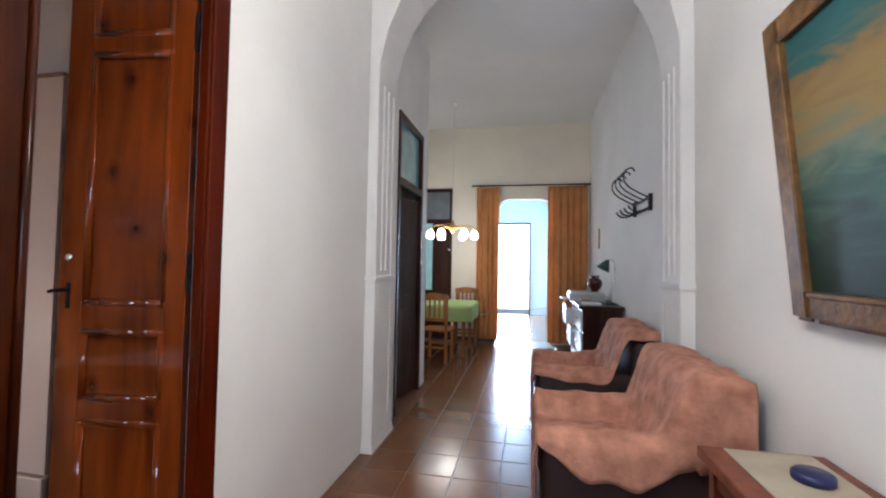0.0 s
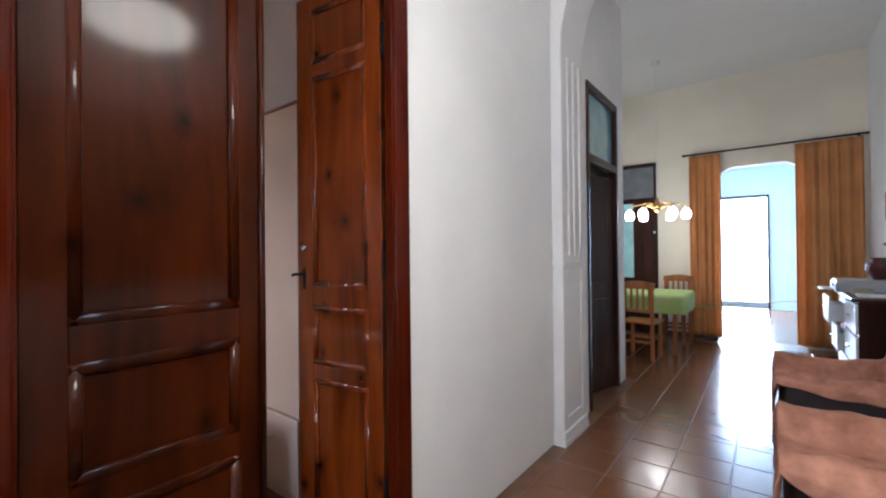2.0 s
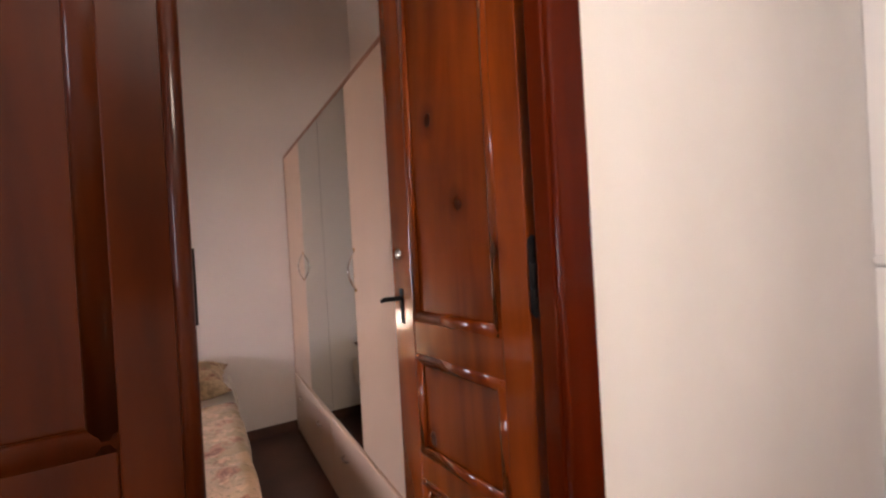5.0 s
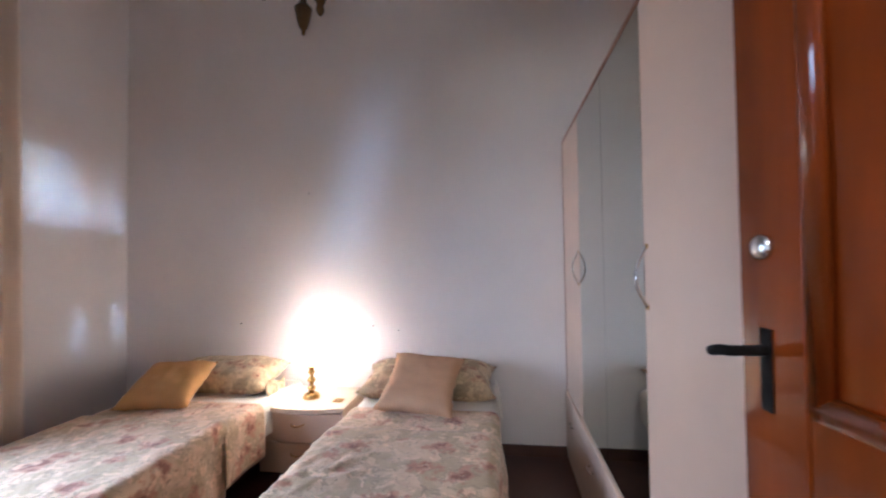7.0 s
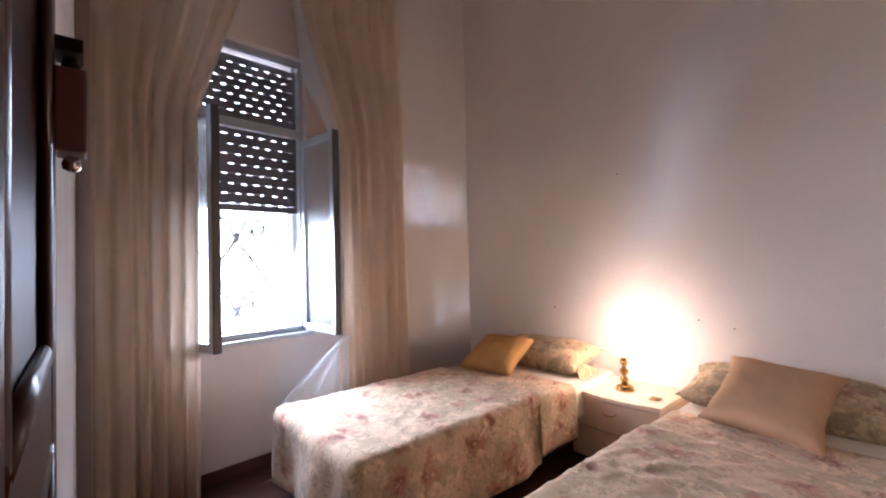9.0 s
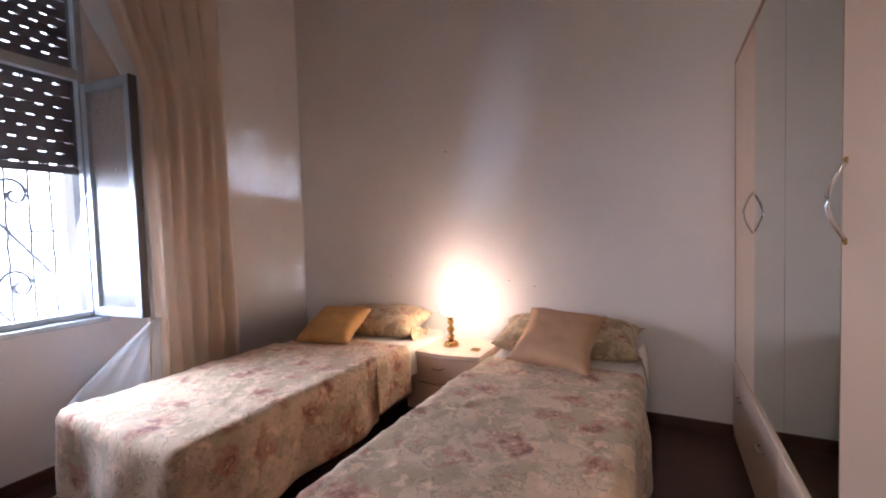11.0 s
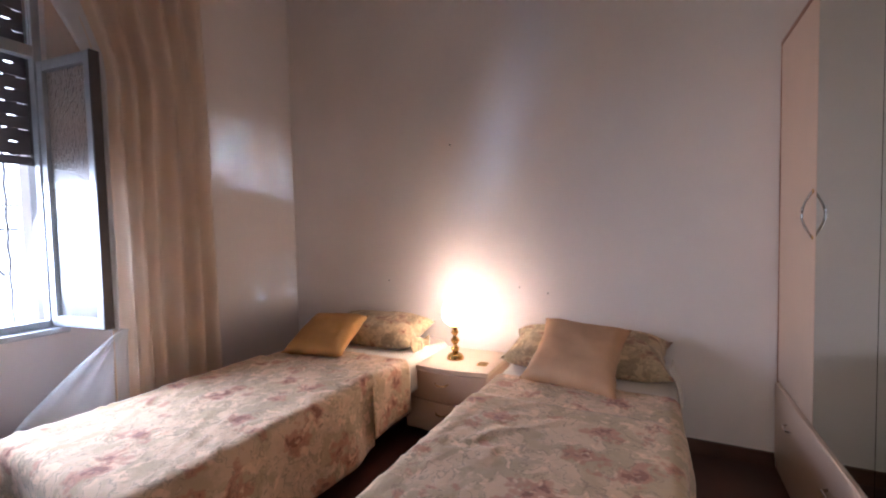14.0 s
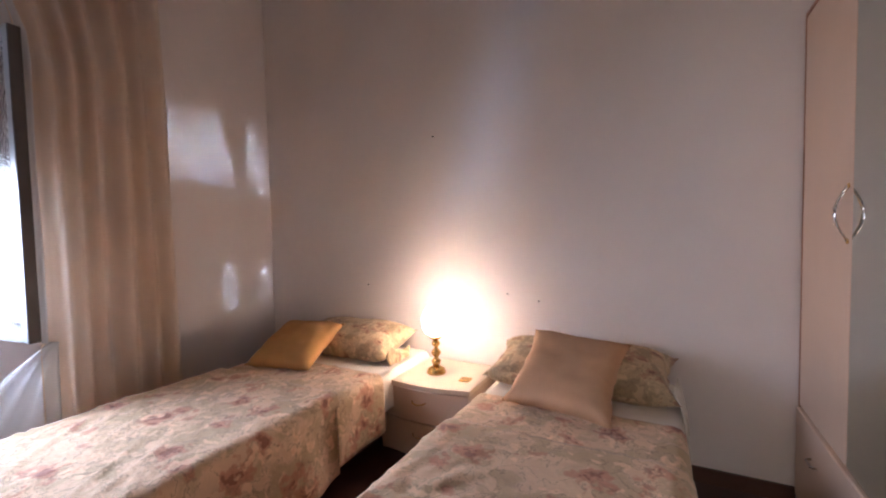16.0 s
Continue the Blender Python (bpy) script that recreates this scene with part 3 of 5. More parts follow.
def door_leaf(name, label, m, width, handle, lock_stile, wood):
    """One leaf, built along +x from its hinge, its visible face towards -y."""
    th = thing(name, label, "door", m, "leaves of the bedroom door")
    w, t, top = width, 0.04, 2.575
    s, e = 0.08, lock_stile
    part("stile", box(0, s, 0, t, 0.012, top, 0.003), wood, th)
    part("stile", box(w - e, w, 0, t, 0.012, top, 0.003), wood, th)
    rails = ((0.012, 0.20), (0.775, 0.845), (1.115, 1.205), (2.185, 2.245), (2.50, top))
    for z0, z1 in rails:
        part("rail", box(s, w - e, 0.001, t - 0.001, z0, z1, 0.003), wood, th)
    for (a, b_), (c, d) in zip(rails, rails[1:]):
        z0, z1 = b_, c
        part("panel", box(s, w - e, 0.011, t - 0.011, z0, z1), wood, th)
        # broad rounded mouldings round each panel, on both faces
        for yy in (0.006, t - 0.006):
            for a, c_ in (((s + 0.010, z0), (s + 0.010, z1)), ((w - e - 0.010, z0), (w - e - 0.010, z1)), ((s, z0 + 0.010), (w - e, z0 + 0.010)), ((s, z1 - 0.010), (w - e, z1 - 0.010))):
                bm = tube([(a[0], 0, a[1]), (c_[0], 0, c_[1])], 0.017, 14)
                bm.transform(Matrix.Translation((0, yy, 0)) @ Matrix.Diagonal((1, 0.42, 1, 1)))
                part("moulding", bm, wood, th, "", True)
    for z in (0.35, 1.335, 2.25):
        k = part("hinge", lathe([(0.002, -0.078), (0.006, -0.074), (0.0095, -0.07), (0.0095, -0.026), (0.007, -0.024), (0.0095, -0.022), (0.0095, 0.022), (0.007, 0.024), (0.0095, 0.026), (0.0095, 0.07), (0.006, 0.074), (0.002, 0.078)], 12, (-0.016, 0.000, z)), RUSTY_IRON, th, "rusty black iron hinge", True)
        part("hinge_plate", box(-0.040, 0.012, 0.003, 0.009, z - 0.07, z + 0.07, 0.001), RUSTY_IRON, th, "rusty black hinge plate")
    if not handle:
        kn = part("hinge_box", box(0.004, 0.060, t + 0.0005, t + 0.031, 1.458, 1.562, 0.003), BROWN_BOX, th, "brown painted hinge box")
        for z0, z1, metal in ((1.436, 1.4555, CHROME), (1.5625, 1.582, BLACK_IRON)):
            part("finial", lathe([(0.002, z0), (0.009, z0 + 0.004), (0.010, z0 + 0.011), (0.007, z1)], 12, (0.032, t + 0.016, 0)), metal, kn, "metal finial", True)
        part("bracket", boxes((0.008, 0.056, t + 0.001, t + 0.028, 1.583, 1.589), (0.008, 0.012, t + 0.001, t + 0.028, 1.589, 1.600), (0.052, 0.056, t + 0.001, t + 0.028, 1.589, 1.600)), BLACK_IRON, kn, "dark iron bracket")
        part("astragal", tube([(w - 0.008, -0.004, 0.02), (w - 0.008, -0.004, top)], 0.010, 10), wood, th, "rounded meeting strip", True)
        part("strike_box", box(w - 0.02, w + 0.004, t - 0.001, t + 0.004, 1.32, 1.415, 0.001), BLACK_IRON, th, "dark iron strike box")
    if handle:
        xl = w - 0.045
        part("lock_plate", box(xl - 0.009, xl + 0.009, -0.003, 0.0, 1.19, 1.288, 0.001), RUSTY_IRON, th, "dark iron lock plate")
        h = part("handle", tube([(xl, -0.003, 1.262), (xl, -0.045, 1.262), (xl + 0.008, -0.048, 1.262), (xl + 0.020, -0.049, 1.259), (xl + 0.031, -0.047, 1.256)], 0.0065), RUSTY_IRON, th, "dark iron lever handle", True)
        part("lock_cylinder", finish_cylinder(xl, 1.385), CHROME, th, "round chrome lock cylinder", True)
        part("latch_plate", box(w - 0.0005, w + 0.0015, 0.012, 0.028, 1.14, 1.42), BLACK_IRON, th, "metal latch plate")
    return th


def finish_cylinder(x, z):
    bm = lathe([(0.001, 0.0), (0.015, 0.0), (0.015, 0.006), (0.010, 0.010), (0.001, 0.010)], 20)
    bm.transform(Matrix.Translation((x, 0, z)) @ Matrix.Rotation(radians(90), 4, 'X'))
    return bm


door_leaf("door_leaf", "closed varnished pine door leaf with moulded panels, its red darkened as if shaded", Matrix.Translation((-0.02, -0.02, 0)) @ Matrix.Rotation(radians(90), 4, 'Z'), 0.535, False, 0.075, SHADED_LEAF)
door_leaf("door_leaf", "open varnished pine door leaf with dark lever handle, its orange brightened as if lit", Matrix.Translation((-0.070, 1.060, 0)) @ Matrix.Rotation(radians(180 + 6.2), 4, 'Z') @ Matrix.Diagonal((1, -1, 1, 1)), 0.520, True, 0.10, LIT_LEAF)

# ---- second door with transom ----


def side_door():
    th = thing("side_door", "dark brown door with a glazed transom, standing ajar", "door")
    for y0, y1 in ((3.37, 3.42), (4.20, 4.25)):
        part("jamb", box(-0.06, 0.016, y0, y1, 0, 2.80, 0.004), DARK_WOOD, th)
    part("head", box(-0.06, 0.016, 3.42, 4.20, 2.74, 2.80, 0.004), DARK_WOOD, th)
    part("transom_bar", box(-0.06, 0.016, 3.42, 4.20, 2.12, 2.19, 0.004), DARK_WOOD, th)
    part("transom_pane", box(-0.034, -0.028, 3.42, 4.20, 2.19, 2.74), BLUE_PANE, th, "bluish transom pane")
    leaf = boxes((0, 0.77, 0, 0.04, 0.01, 2.06))
    leaf.transform(Matrix.Translation((-0.06, 4.19, 0)) @ Matrix.Rotation(radians(-104), 4, 'Z'))
    lf = part("leaf", leaf, DARK_WOOD, th)
    for z0, z1 in ((0.2, 0.9), (1.05, 1.95)):
        bm = box(0.1, 0.67, -0.006, 0.046, z0, z1, 0.008)
        bm.transform(Matrix.Translation((-0.06, 4.19, 0)) @ Matrix.Rotation(radians(-104), 4, 'Z'))
        part("panel", bm, DARK_WOOD, lf)
    return th


side_door()

# ---- window ----


def window():
    th = thing("window_bedroom", "open aluminium casement window with patterned panes", "window", SKEW, kind="structure")
    y0, y1 = -0.10, -0.05
    f = 0.035
    for u in (U0, U1 - f):
        part("frame_post", box(u, u + f, y0, y1, ZS, ZT, 0.003), ALUMINIUM, th)
    for z in (ZS, 2.20, ZT - f):
        part("frame_rail", box(U0 + f, U1 - f, y0, y1, z, z + (0.06 if z == 2.20 else f), 0.003), ALUMINIUM, th)
    p = part("upper_pane", box(U0 + f, U1 - f, -0.078, -0.074, 2.26, ZT - f), PANE, th, "fixed upper pane")
    p.visible_shadow = False
    part("sill", box(U0 - 0.02, U1 + 0.02, -0.05, 0.02, ZS - 0.03, ZS, 0.004), ALUMINIUM, th)
    width = (U1 - U0) / 2 - 0.01
    for hinge, ang in ((U0 + 0.01, 94.0), (U1 - 0.01, 107.0)):
        m = Matrix.Translation((hinge, -0.05, 0)) @ Matrix.Rotation(radians(ang), 4, 'Z')
        sash = []
        for x0, x1, z0, z1 in ((0, 0.045, 0.835, 2.18), (width - 0.045, width, 0.835, 2.18), (0.045, width - 0.045, 0.835, 0.885), (0.045, width - 0.045, 2.13, 2.18)):
            bm = box(x0, x1, -0.018, 0.018, z0, z1, 0.003)
            bm.transform(m)
            sash.append(part("sash_bar", bm, ALUMINIUM, th))
        bm = box(width, width + 0.012, -0.022, 0.022, 0.835, 2.18, 0.002)
        bm.transform(m)
        part("sash_edge", bm, DARK_ALU, th, "dark weather strip")
        bm = box(0.045, width - 0.045, -0.003, 0.003, 0.885, 2.13)
        bm.transform(m)
        g = part("sash_pane", bm, RIPPLED, th, "patterned glass pane")
        g.visible_shadow = False
    return th


window()


def roller_shutter():
    """Half-lowered slatted blind; light shows through rows of slots."""
    th = thing("roller_shutter", "half-lowered dark roller shutter with rows of light slots", "shutter", SKEW)
    z = 1.67
    part("end_bar", box(U0, U1, -0.175, -0.155, z, z + 0.045, 0.004), SHUTTER, th)
    z += 0.047
    k = 0
    while z + 0.054 < ZT - 0.005:
        h, gap = (0.066, 0.006) if z < 2.16 else (0.054, 0.009)
        rows = [(U0, U1, -0.172, -0.160, z + gap, z + h)]
        n = 10
        step = (U1 - U0) / n
        off = (k % 2) * step / 2
        u = U0
        slots = []
        for i in range(-1, n + 1):
            a = U0 + off + i * step + step * 0.3
            b_ = a + step * 0.45
            if b_ > U0 and a < U1:
                slots.append((max(a, U0), min(b_, U1)))
        for a, b_ in slots:
            if a > u:
                rows.append((u, a, -0.170, -0.162, z, z + gap))
            u = b_
        if u < U1:
            rows.append((u, U1, -0.170, -0.162, z, z + gap))
        part("slat", boxes(*rows), SHUTTER, th)
        z += h
        k += 1
    part("guide", box(U0 - 0.0, U0 + 0.02, -0.20, -0.13, ZS, ZT), DARK_ALU, th)
    part("guide", box(U1 - 0.02, U1, -0.20, -0.13, ZS, ZT), DARK_ALU, th)
    return th


roller_shutter()


def smooth_line(pts, steps=5):
    """A rounded line through the given points."""
    p = [Vector(q) for q in pts]
    p = [2 * p[0] - p[1]] + p + [2 * p[-1] - p[-2]]
    out = []
    for i in range(1, len(p) - 2):
        for k in range(steps):
            t = k / steps
            out.append(0.5 * (2 * p[i] + (p[i + 1] - p[i - 1]) * t + (2 * p[i - 1] - 5 * p[i] + 4 * p[i + 1] - p[i + 2]) * t * t
                              + (3 * p[i] - p[i - 1] - 3 * p[i + 1] + p[i + 2]) * t ** 3))
    return [tuple(q) for q in out + [p[-2]]]


def grille():
    th = thing("window_grille", "wrought iron window grille with heart scrolls and twisted bars", "grille", SKEW)
    y = -0.42
    for i in range(11):
        u = 1.525 + i * 0.105
        part("bar", tube([(u + 0.003 * math.sin(k * 1.9), y + 0.003 * math.cos(k * 1.9), 0.70 + k * 0.05) for k in range(44)], 0.007, 6), GRILLE, th, "", True)
    for z in (0.75, 2.85):
        part("rail", box(U0 - 0.2, U1 + 0.2, y - 0.008, y + 0.008, z, z + 0.02), GRILLE, th)
    for z in (1.342, 1.475):
        part("cross_bar", tube([(1.64, y + 0.01, z), (1.92, y + 0.01, z)], 0.007, 6), GRILLE, th)
    # hearts that open from a knot on the middle bar
    for cz in (1.52, 0.985):
        for sg in (-1, 1):
            up = [(0.0, -0.05), (0.03, 0.03), (0.075, 0.105), (0.125, 0.125), (0.175, 0.095), (0.190, 0.04), (0.165, -0.005), (0.125, 0.0), (0.115, 0.04), (0.140, 0.06)]
            low = [(0.0, 0.02), (0.02, -0.05), (0.06, -0.12), (0.11, -0.18)]
            part("scroll", tube(smooth_line([(2.05 + sg * a, y + 0.012, cz + b_) for a, b_ in up]), 0.0095, 6), GRILLE, th, "", True)
            part("scroll", tube(smooth_line([(2.05 + sg * a, y + 0.014, cz + b_) for a, b_ in low]), 0.0095, 6), GRILLE, th, "", True)
        part("collar", box(2.025, 2.075, y, y + 0.026, cz - 0.018, cz + 0.012, 0.004), GRILLE, th)
    part("brace", tube([(1.99, y + 0.016, 1.40), (1.764, y + 0.016, 1.09)], 0.009, 6), GRILLE, th)
    part("scroll", tube(smooth_line([(1.66, y + 0.012, 0.96), (1.63, y + 0.012, 0.88), (1.67, y + 0.012, 0.79), (1.75, y + 0.012, 0.78)]), 0.0095, 6), GRILLE, th, "", True)
    # feet into the wall
    for u in (U0 - 0.15, U1 + 0.15):
        for z in (0.76, 2.86):
            part("fixing", box(u, u + 0.02, y, -0.349, z - 0.01, z + 0.01), GRILLE, th)
    return th


grille()


def curtain(name, label, u0, u1, depth, z_top, z_bottom, folds, mat, edge=None, m=None, amp=0.03, lean=None, seed=0):
    """A hanging cloth: u along the wall, folds swelling towards the foot."""
    rnd = random.Random(seed)
    ph = [rnd.uniform(0, 6.28) for _ in range(4)]
    rows = []
    nz, nu = 26, folds * 10
    for j in range(nz + 1):
        f = j / nz
        z = z_top + (z_bottom - z_top) * f
        row = []
        for i in range(nu + 1):
            g = i / nu
            a0, a1 = u0, u1
            if edge:
                a0, a1 = edge(z, u0, u1)
            u = a0 + (a1 - a0) * g
            w = 2 * math.pi * folds * (g + 0.02 * math.sin(6 * g + ph[0]) * f)
            d = depth + amp * (0.55 + 0.45 * f) * math.sin(w + 0.5 * math.sin(2.2 * w / folds + ph[1])) + 0.012 * math.sin(5 * f + 9 * g + ph[2])
            if lean:
                d += lean(z, g)
            row.append((u, d, z))
        rows.append(row)
    bm = sheet(rows)
    th = tagged(part(name, bm, mat, None, "", True), label, "curtain")
    if m is not None:
        th.matrix_world = m
    return th


def right_edge(z, a, b_):
    """The window-side edge follows the open casement and swings back to the window above it."""
    if z > 2.17:
        return a + 0.03 * min(1, z - 2.17), b_ + 0.20 * min(1, (z - 2.17) / 0.9)
    return a, b_


def left_edge(z, a, b_):
    if z > 2.17:
        return a - 0.24 * min(1, (z - 2.17) / 0.75), b_
    return a, b_


def over_sash(z, g):
    k = 1.0 if z < 2.1 else max(0.25, 1 - (z - 2.1) / 1.2)
    return 0.22 * g ** 2 * k


cr = curtain("curtain", "beige gathered curtain with white lining hanging beside the window", 0.90, 1.655, 0.12, 3.62, 0.04, 6, CURTAIN, right_edge, SKEW, 0.046, over_sash, 3)
rows = []
for j in range(16):
    f = j / 15
    z = 0.82 - 0.76 * f
    spread = 0.03 + 0.36 * min(1, f * 1.7) ** 0.8 * (1 if f < 0.6 else 1 - 0.4 * (f - 0.6))
    rows.append([(1.60 + spread * i / 11, 0.36 - 0.06 * f - 0.20 * (i / 11) * min(1, f * 2) + 0.014 * math.sin(i * 1.9 + f * 2), z) for i in range(12)])
part("lining", sheet(rows, 0.003), LINING, cr, "white lining spreading below the casement", True)
rows = []
for j in range(22):
    z = 3.4 - (3.4 - 0.82) * j / 21
    k = max(0.0, min(1, (z - 2.17) / 0.9))
    e0 = 1.645 + 0.20 * k
    dd = 0.125 + 0.22 * (1.0 if z < 2.1 else max(0.25, 1 - (z - 2.1) / 1.2))
    w = 0.022 + 0.10 * max(0.0, 1 - abs(z - 2.5) / 0.5)
    rows.append([(e0 - 0.01 + w * i / 5, dd + 0.012 - 0.06 * i / 5 + 0.006 * math.sin(z * 7 + i), z) for i in range(6)])
part("lining", sheet(rows, 0.003), LINING, cr, "white lining showing at the edge", True)
curtain("curtain", "beige gathered curtain hanging between window and hall wall", 2.44, 2.90, 0.20, 3.62, 0.03, 6, CURTAIN, left_edge, SKEW, 0.04, None, 5)
rod = thing("curtain_rod", "dark wooden curtain rod above the window", "curtain rod", SKEW)
part("pole", tube([(0.6, 0.14, 3.65), (2.93, 0.14, 3.65)], 0.014, 10), DARK_WOOD, rod, "", True)
for u in (0.8, 2.6):
    part("bracket", box(u, u + 0.02, 0.0, 0.14, 3.62, 3.645), DARK_WOOD, rod)

# ---- wardrobe ----


def wardrobe():
    th = thing("wardrobe", "cream laminate wardrobe with two mirror doors and base drawers", "wardrobe")
    x0, x1, yf, top, mid = -2.985, -0.79, 1.135, 2.17, 0.465
    part("carcass", boxes((x0, x0 + 0.018, yf + 0.021, 1.735, 0, top), (x1 - 0.018, x1, yf + 0.021, 1.735, 0, top), (x0 + 0.018, x1 - 0.018, yf + 0.021, 1.735, top - 0.02, top),
                          (x0 + 0.018, x1 - 0.018, yf + 0.021, 1.735, mid - 0.01, mid + 0.01), (x0 + 0.018, x1 - 0.018, 1.715, 1.735, 0, top - 0.02), (x0 + 0.018, x1 - 0.018, yf + 0.021, yf + 0.04, 0, 0.05)), LAMINATE, th)
    part("edge_strip", box(x0 - 0.002, x0 + 0.010, yf - 0.002, yf + 0.0205, 0.0, top + 0.004), EDGE_WOOD, th)
    part("top_strip", box(x0 + 0.010, x1, yf - 0.004, yf + 0.018, top + 0.001, top + 0.014), EDGE_WOOD, th, "thin reddish edge strip")
    xs = (x0 + 0.010, -2.42, -1.875, -1.36, x1)
    for k in range(4):
        a, b_ = xs[k] + 0.002, xs[k + 1] - 0.002
        mirror = k in (1, 2)
        d = part("mirror_door" if mirror else "door", box(a, b_, yf, yf + 0.018, mid + 0.004, top - 0.002, 0 if mirror else 0.0015, 1), MIRROR if mirror else LAMINATE, th, "full-length mirror door" if mirror else "")
        if not mirror:
            xh = b_ - 0.03 if k == 0 else a + 0.03
            arc = [(xh, yf - 0.002 - 0.034 * math.sin(math.pi * i / 14), 1.222 + 0.184 * i / 14) for i in range(15)]
            part("handle", tube(arc, 0.0055, 8), CHROME, d, "bowed metal handle", True)
            for z in (1.222, 1.406):
                part("handle_foot", box(xh - 0.007, xh + 0.007, yf - 0.006, yf, z - 0.008, z + 0.008, 0.002), BRASS, d)
    # dark strips behind the door gaps stand for the shade inside them
    for x in xs[1:4]:
        part("gap_shade_strip", box(x - 0.006, x + 0.006, yf + 0.0185, yf + 0.0205, mid, top - 0.022), GAP_DARK, th)
    # base drawers
    for k in range(2):
        a = x0 + 0.010 + k * (x1 - x0 - 0.010) / 2
        b_ = a + (x1 - x0 - 0.010) / 2
        d = part("drawer", box(a + 0.002, b_ - 0.002, yf - 0.012, yf + 0.02, 0.055, mid - 0.004, 0.006), LAMINATE, th)
        for q in (0.25, 0.75):
            xk = a + (b_ - a) * q
            part("knob", tube([(xk - 0.04, yf - 0.012, 0.33), (xk - 0.03, yf - 0.030, 0.33), (xk + 0.03, yf - 0.030, 0.33), (xk + 0.04, yf - 0.012, 0.33)], 0.005, 8), CHROME, d, "", True)
    part("plinth", box(x0 + 0.02, x1 - 0.02, yf + 0.0, yf + 0.0195, 0.0, 0.05), LAMINATE, th)
    return th


wardrobe()

# ---- beds ----
ZB = 0.48


def cover(x0, x1, y0, y1, top, drop, ends, seed, wrinkle=0.008, flare=0.02, folds=9.0):
    """A spread lying on a bed and falling over the sides named in ends (x0, x1, y0, y1 overhang flags)."""
    rnd = random.Random(seed)
    off = Vector((rnd.uniform(0, 50), rnd.uniform(0, 50), rnd.uniform(0, 50)))
    r = 0.045

    def line(a, b_, lo, hi):
        n = max(8, int((b_ - a) / 0.016))
        pts = [a + (b_ - a) * i / n for i in range(n + 1)]
        k = 14
        left = [a - drop * (k - i) / k for i in range(k)] if lo else []
        right = [b_ + drop * (i + 1) / k for i in range(k)] if hi else []
        return left + pts + right

    rows = []
    for p in line(x0, x1, ends[0], ends[1]):
        row = []
        for q in line(y0, y1, ends[2], ends[3]):
            cx, cy = min(max(p, x0), x1), min(max(q, y0), y1)
            dx, dy = p - cx, q - cy
            d = math.hypot(dx, dy)
            ux, uy = (dx / d, dy / d) if d > 1e-6 else (0, 0)
            d = min(d, drop)
            crease = 0.4 * noise.noise(Vector((p * 3.2, q * 5.0, 0)) + off) + 0.35 * abs(noise.noise(Vector((p * 8 + q * 4, q * 7 - p * 3, 2)) + off)) + 0.3 * noise.noise(Vector((p * 19, q * 19, 5)) + off)
            for ang, k in ((0.5, 1.7), (2.2, 1.3), (1.3, 2.1), (0.9, 3.0), (2.7, 2.8)):
                along, across = p * math.cos(ang) + q * math.sin(ang), q * math.cos(ang) - p * math.sin(ang)
                v = noise.noise(Vector((along * 0.9 * k, across * 4.0 * k, ang * 9)) + off)
                gate = max(0.0, noise.noise(Vector((p * 2.2, q * 2.2, ang * 5)) + off) + 0.15)
                crease += 2.0 * gate * max(0.0, 1 - abs(v) * 9) ** 1.5
            if d < 1e-6:
                z = top + wrinkle * crease
                x, y = cx, cy
            else:
                a = min(d / r, math.pi / 2)
                out = r * math.sin(a)
                down = r * (1 - math.cos(a)) + max(0, d - r * math.pi / 2)
                s = cy if abs(ux) > abs(uy) else cx
                w = math.sin(s * folds + off.x) * 0.5 + noise.noise(Vector((s * 5, down * 1.5, 1)) + off)
                out += flare * w * min(1, down / 0.18) + 0.012 * down
                x, y = cx + ux * out, cy + uy * out
                z = top - down + wrinkle * crease * max(0, 1 - down * 8)
                z = max(z, 0.03)
            row.append((x, y, z))
        rows.append(row)
    return sheet(rows, 0.006)


def pillow(w, d, t, seed, pinch=0.10):
    """A stuffed case lying flat, its corners drawn out to points."""
    rnd = random.Random(seed)
    off = Vector((rnd.uniform(0, 30), rnd.uniform(0, 30), 0))
    bm = bmesh.new()
    n = 20
    top, low = {}, {}
    for i in range(n + 1):
        for j in range(n + 1):
            u, v = 2 * i / n - 1, 2 * j / n - 1
            bulge = (max(0, 1 - u ** 4) * max(0, 1 - v ** 4)) ** 0.55
            x = u * w / 2 * (1 - pinch * (1 - v * v) * abs(u) ** 3)
            y = v * d / 2 * (1 - pinch * (1 - u * u) * abs(v) ** 3)
            k = 0.012 * noise.noise(Vector((u * 2.3, v * 2.3, 0)) + off) + 0.006 * noise.noise(Vector((u * 6, v * 6, 3)) + off)
            frill = 0.010 * noise.noise(Vector((u * 4.5, v * 4.5, 7)) + off) * max(abs(u), abs(v)) ** 6
            x, y = x + u * frill, y + v * frill
            rim = abs(u) > 0.999 or abs(v) > 0.999
            a = bm.verts.new((x, y, t / 2 * bulge + k * bulge))
            top[i, j] = a
            low[i, j] = a if rim else bm.verts.new((x, y, -t / 2 * bulge + k * bulge))
    for i in range(n):
        for j in range(n):
            bm.faces.new((top[i, j], top[i + 1, j], top[i + 1, j + 1], top[i, j + 1]))
            bm.faces.new((low[i, j], low[i, j + 1], low[i + 1, j + 1], low[i + 1, j]))
    return bm


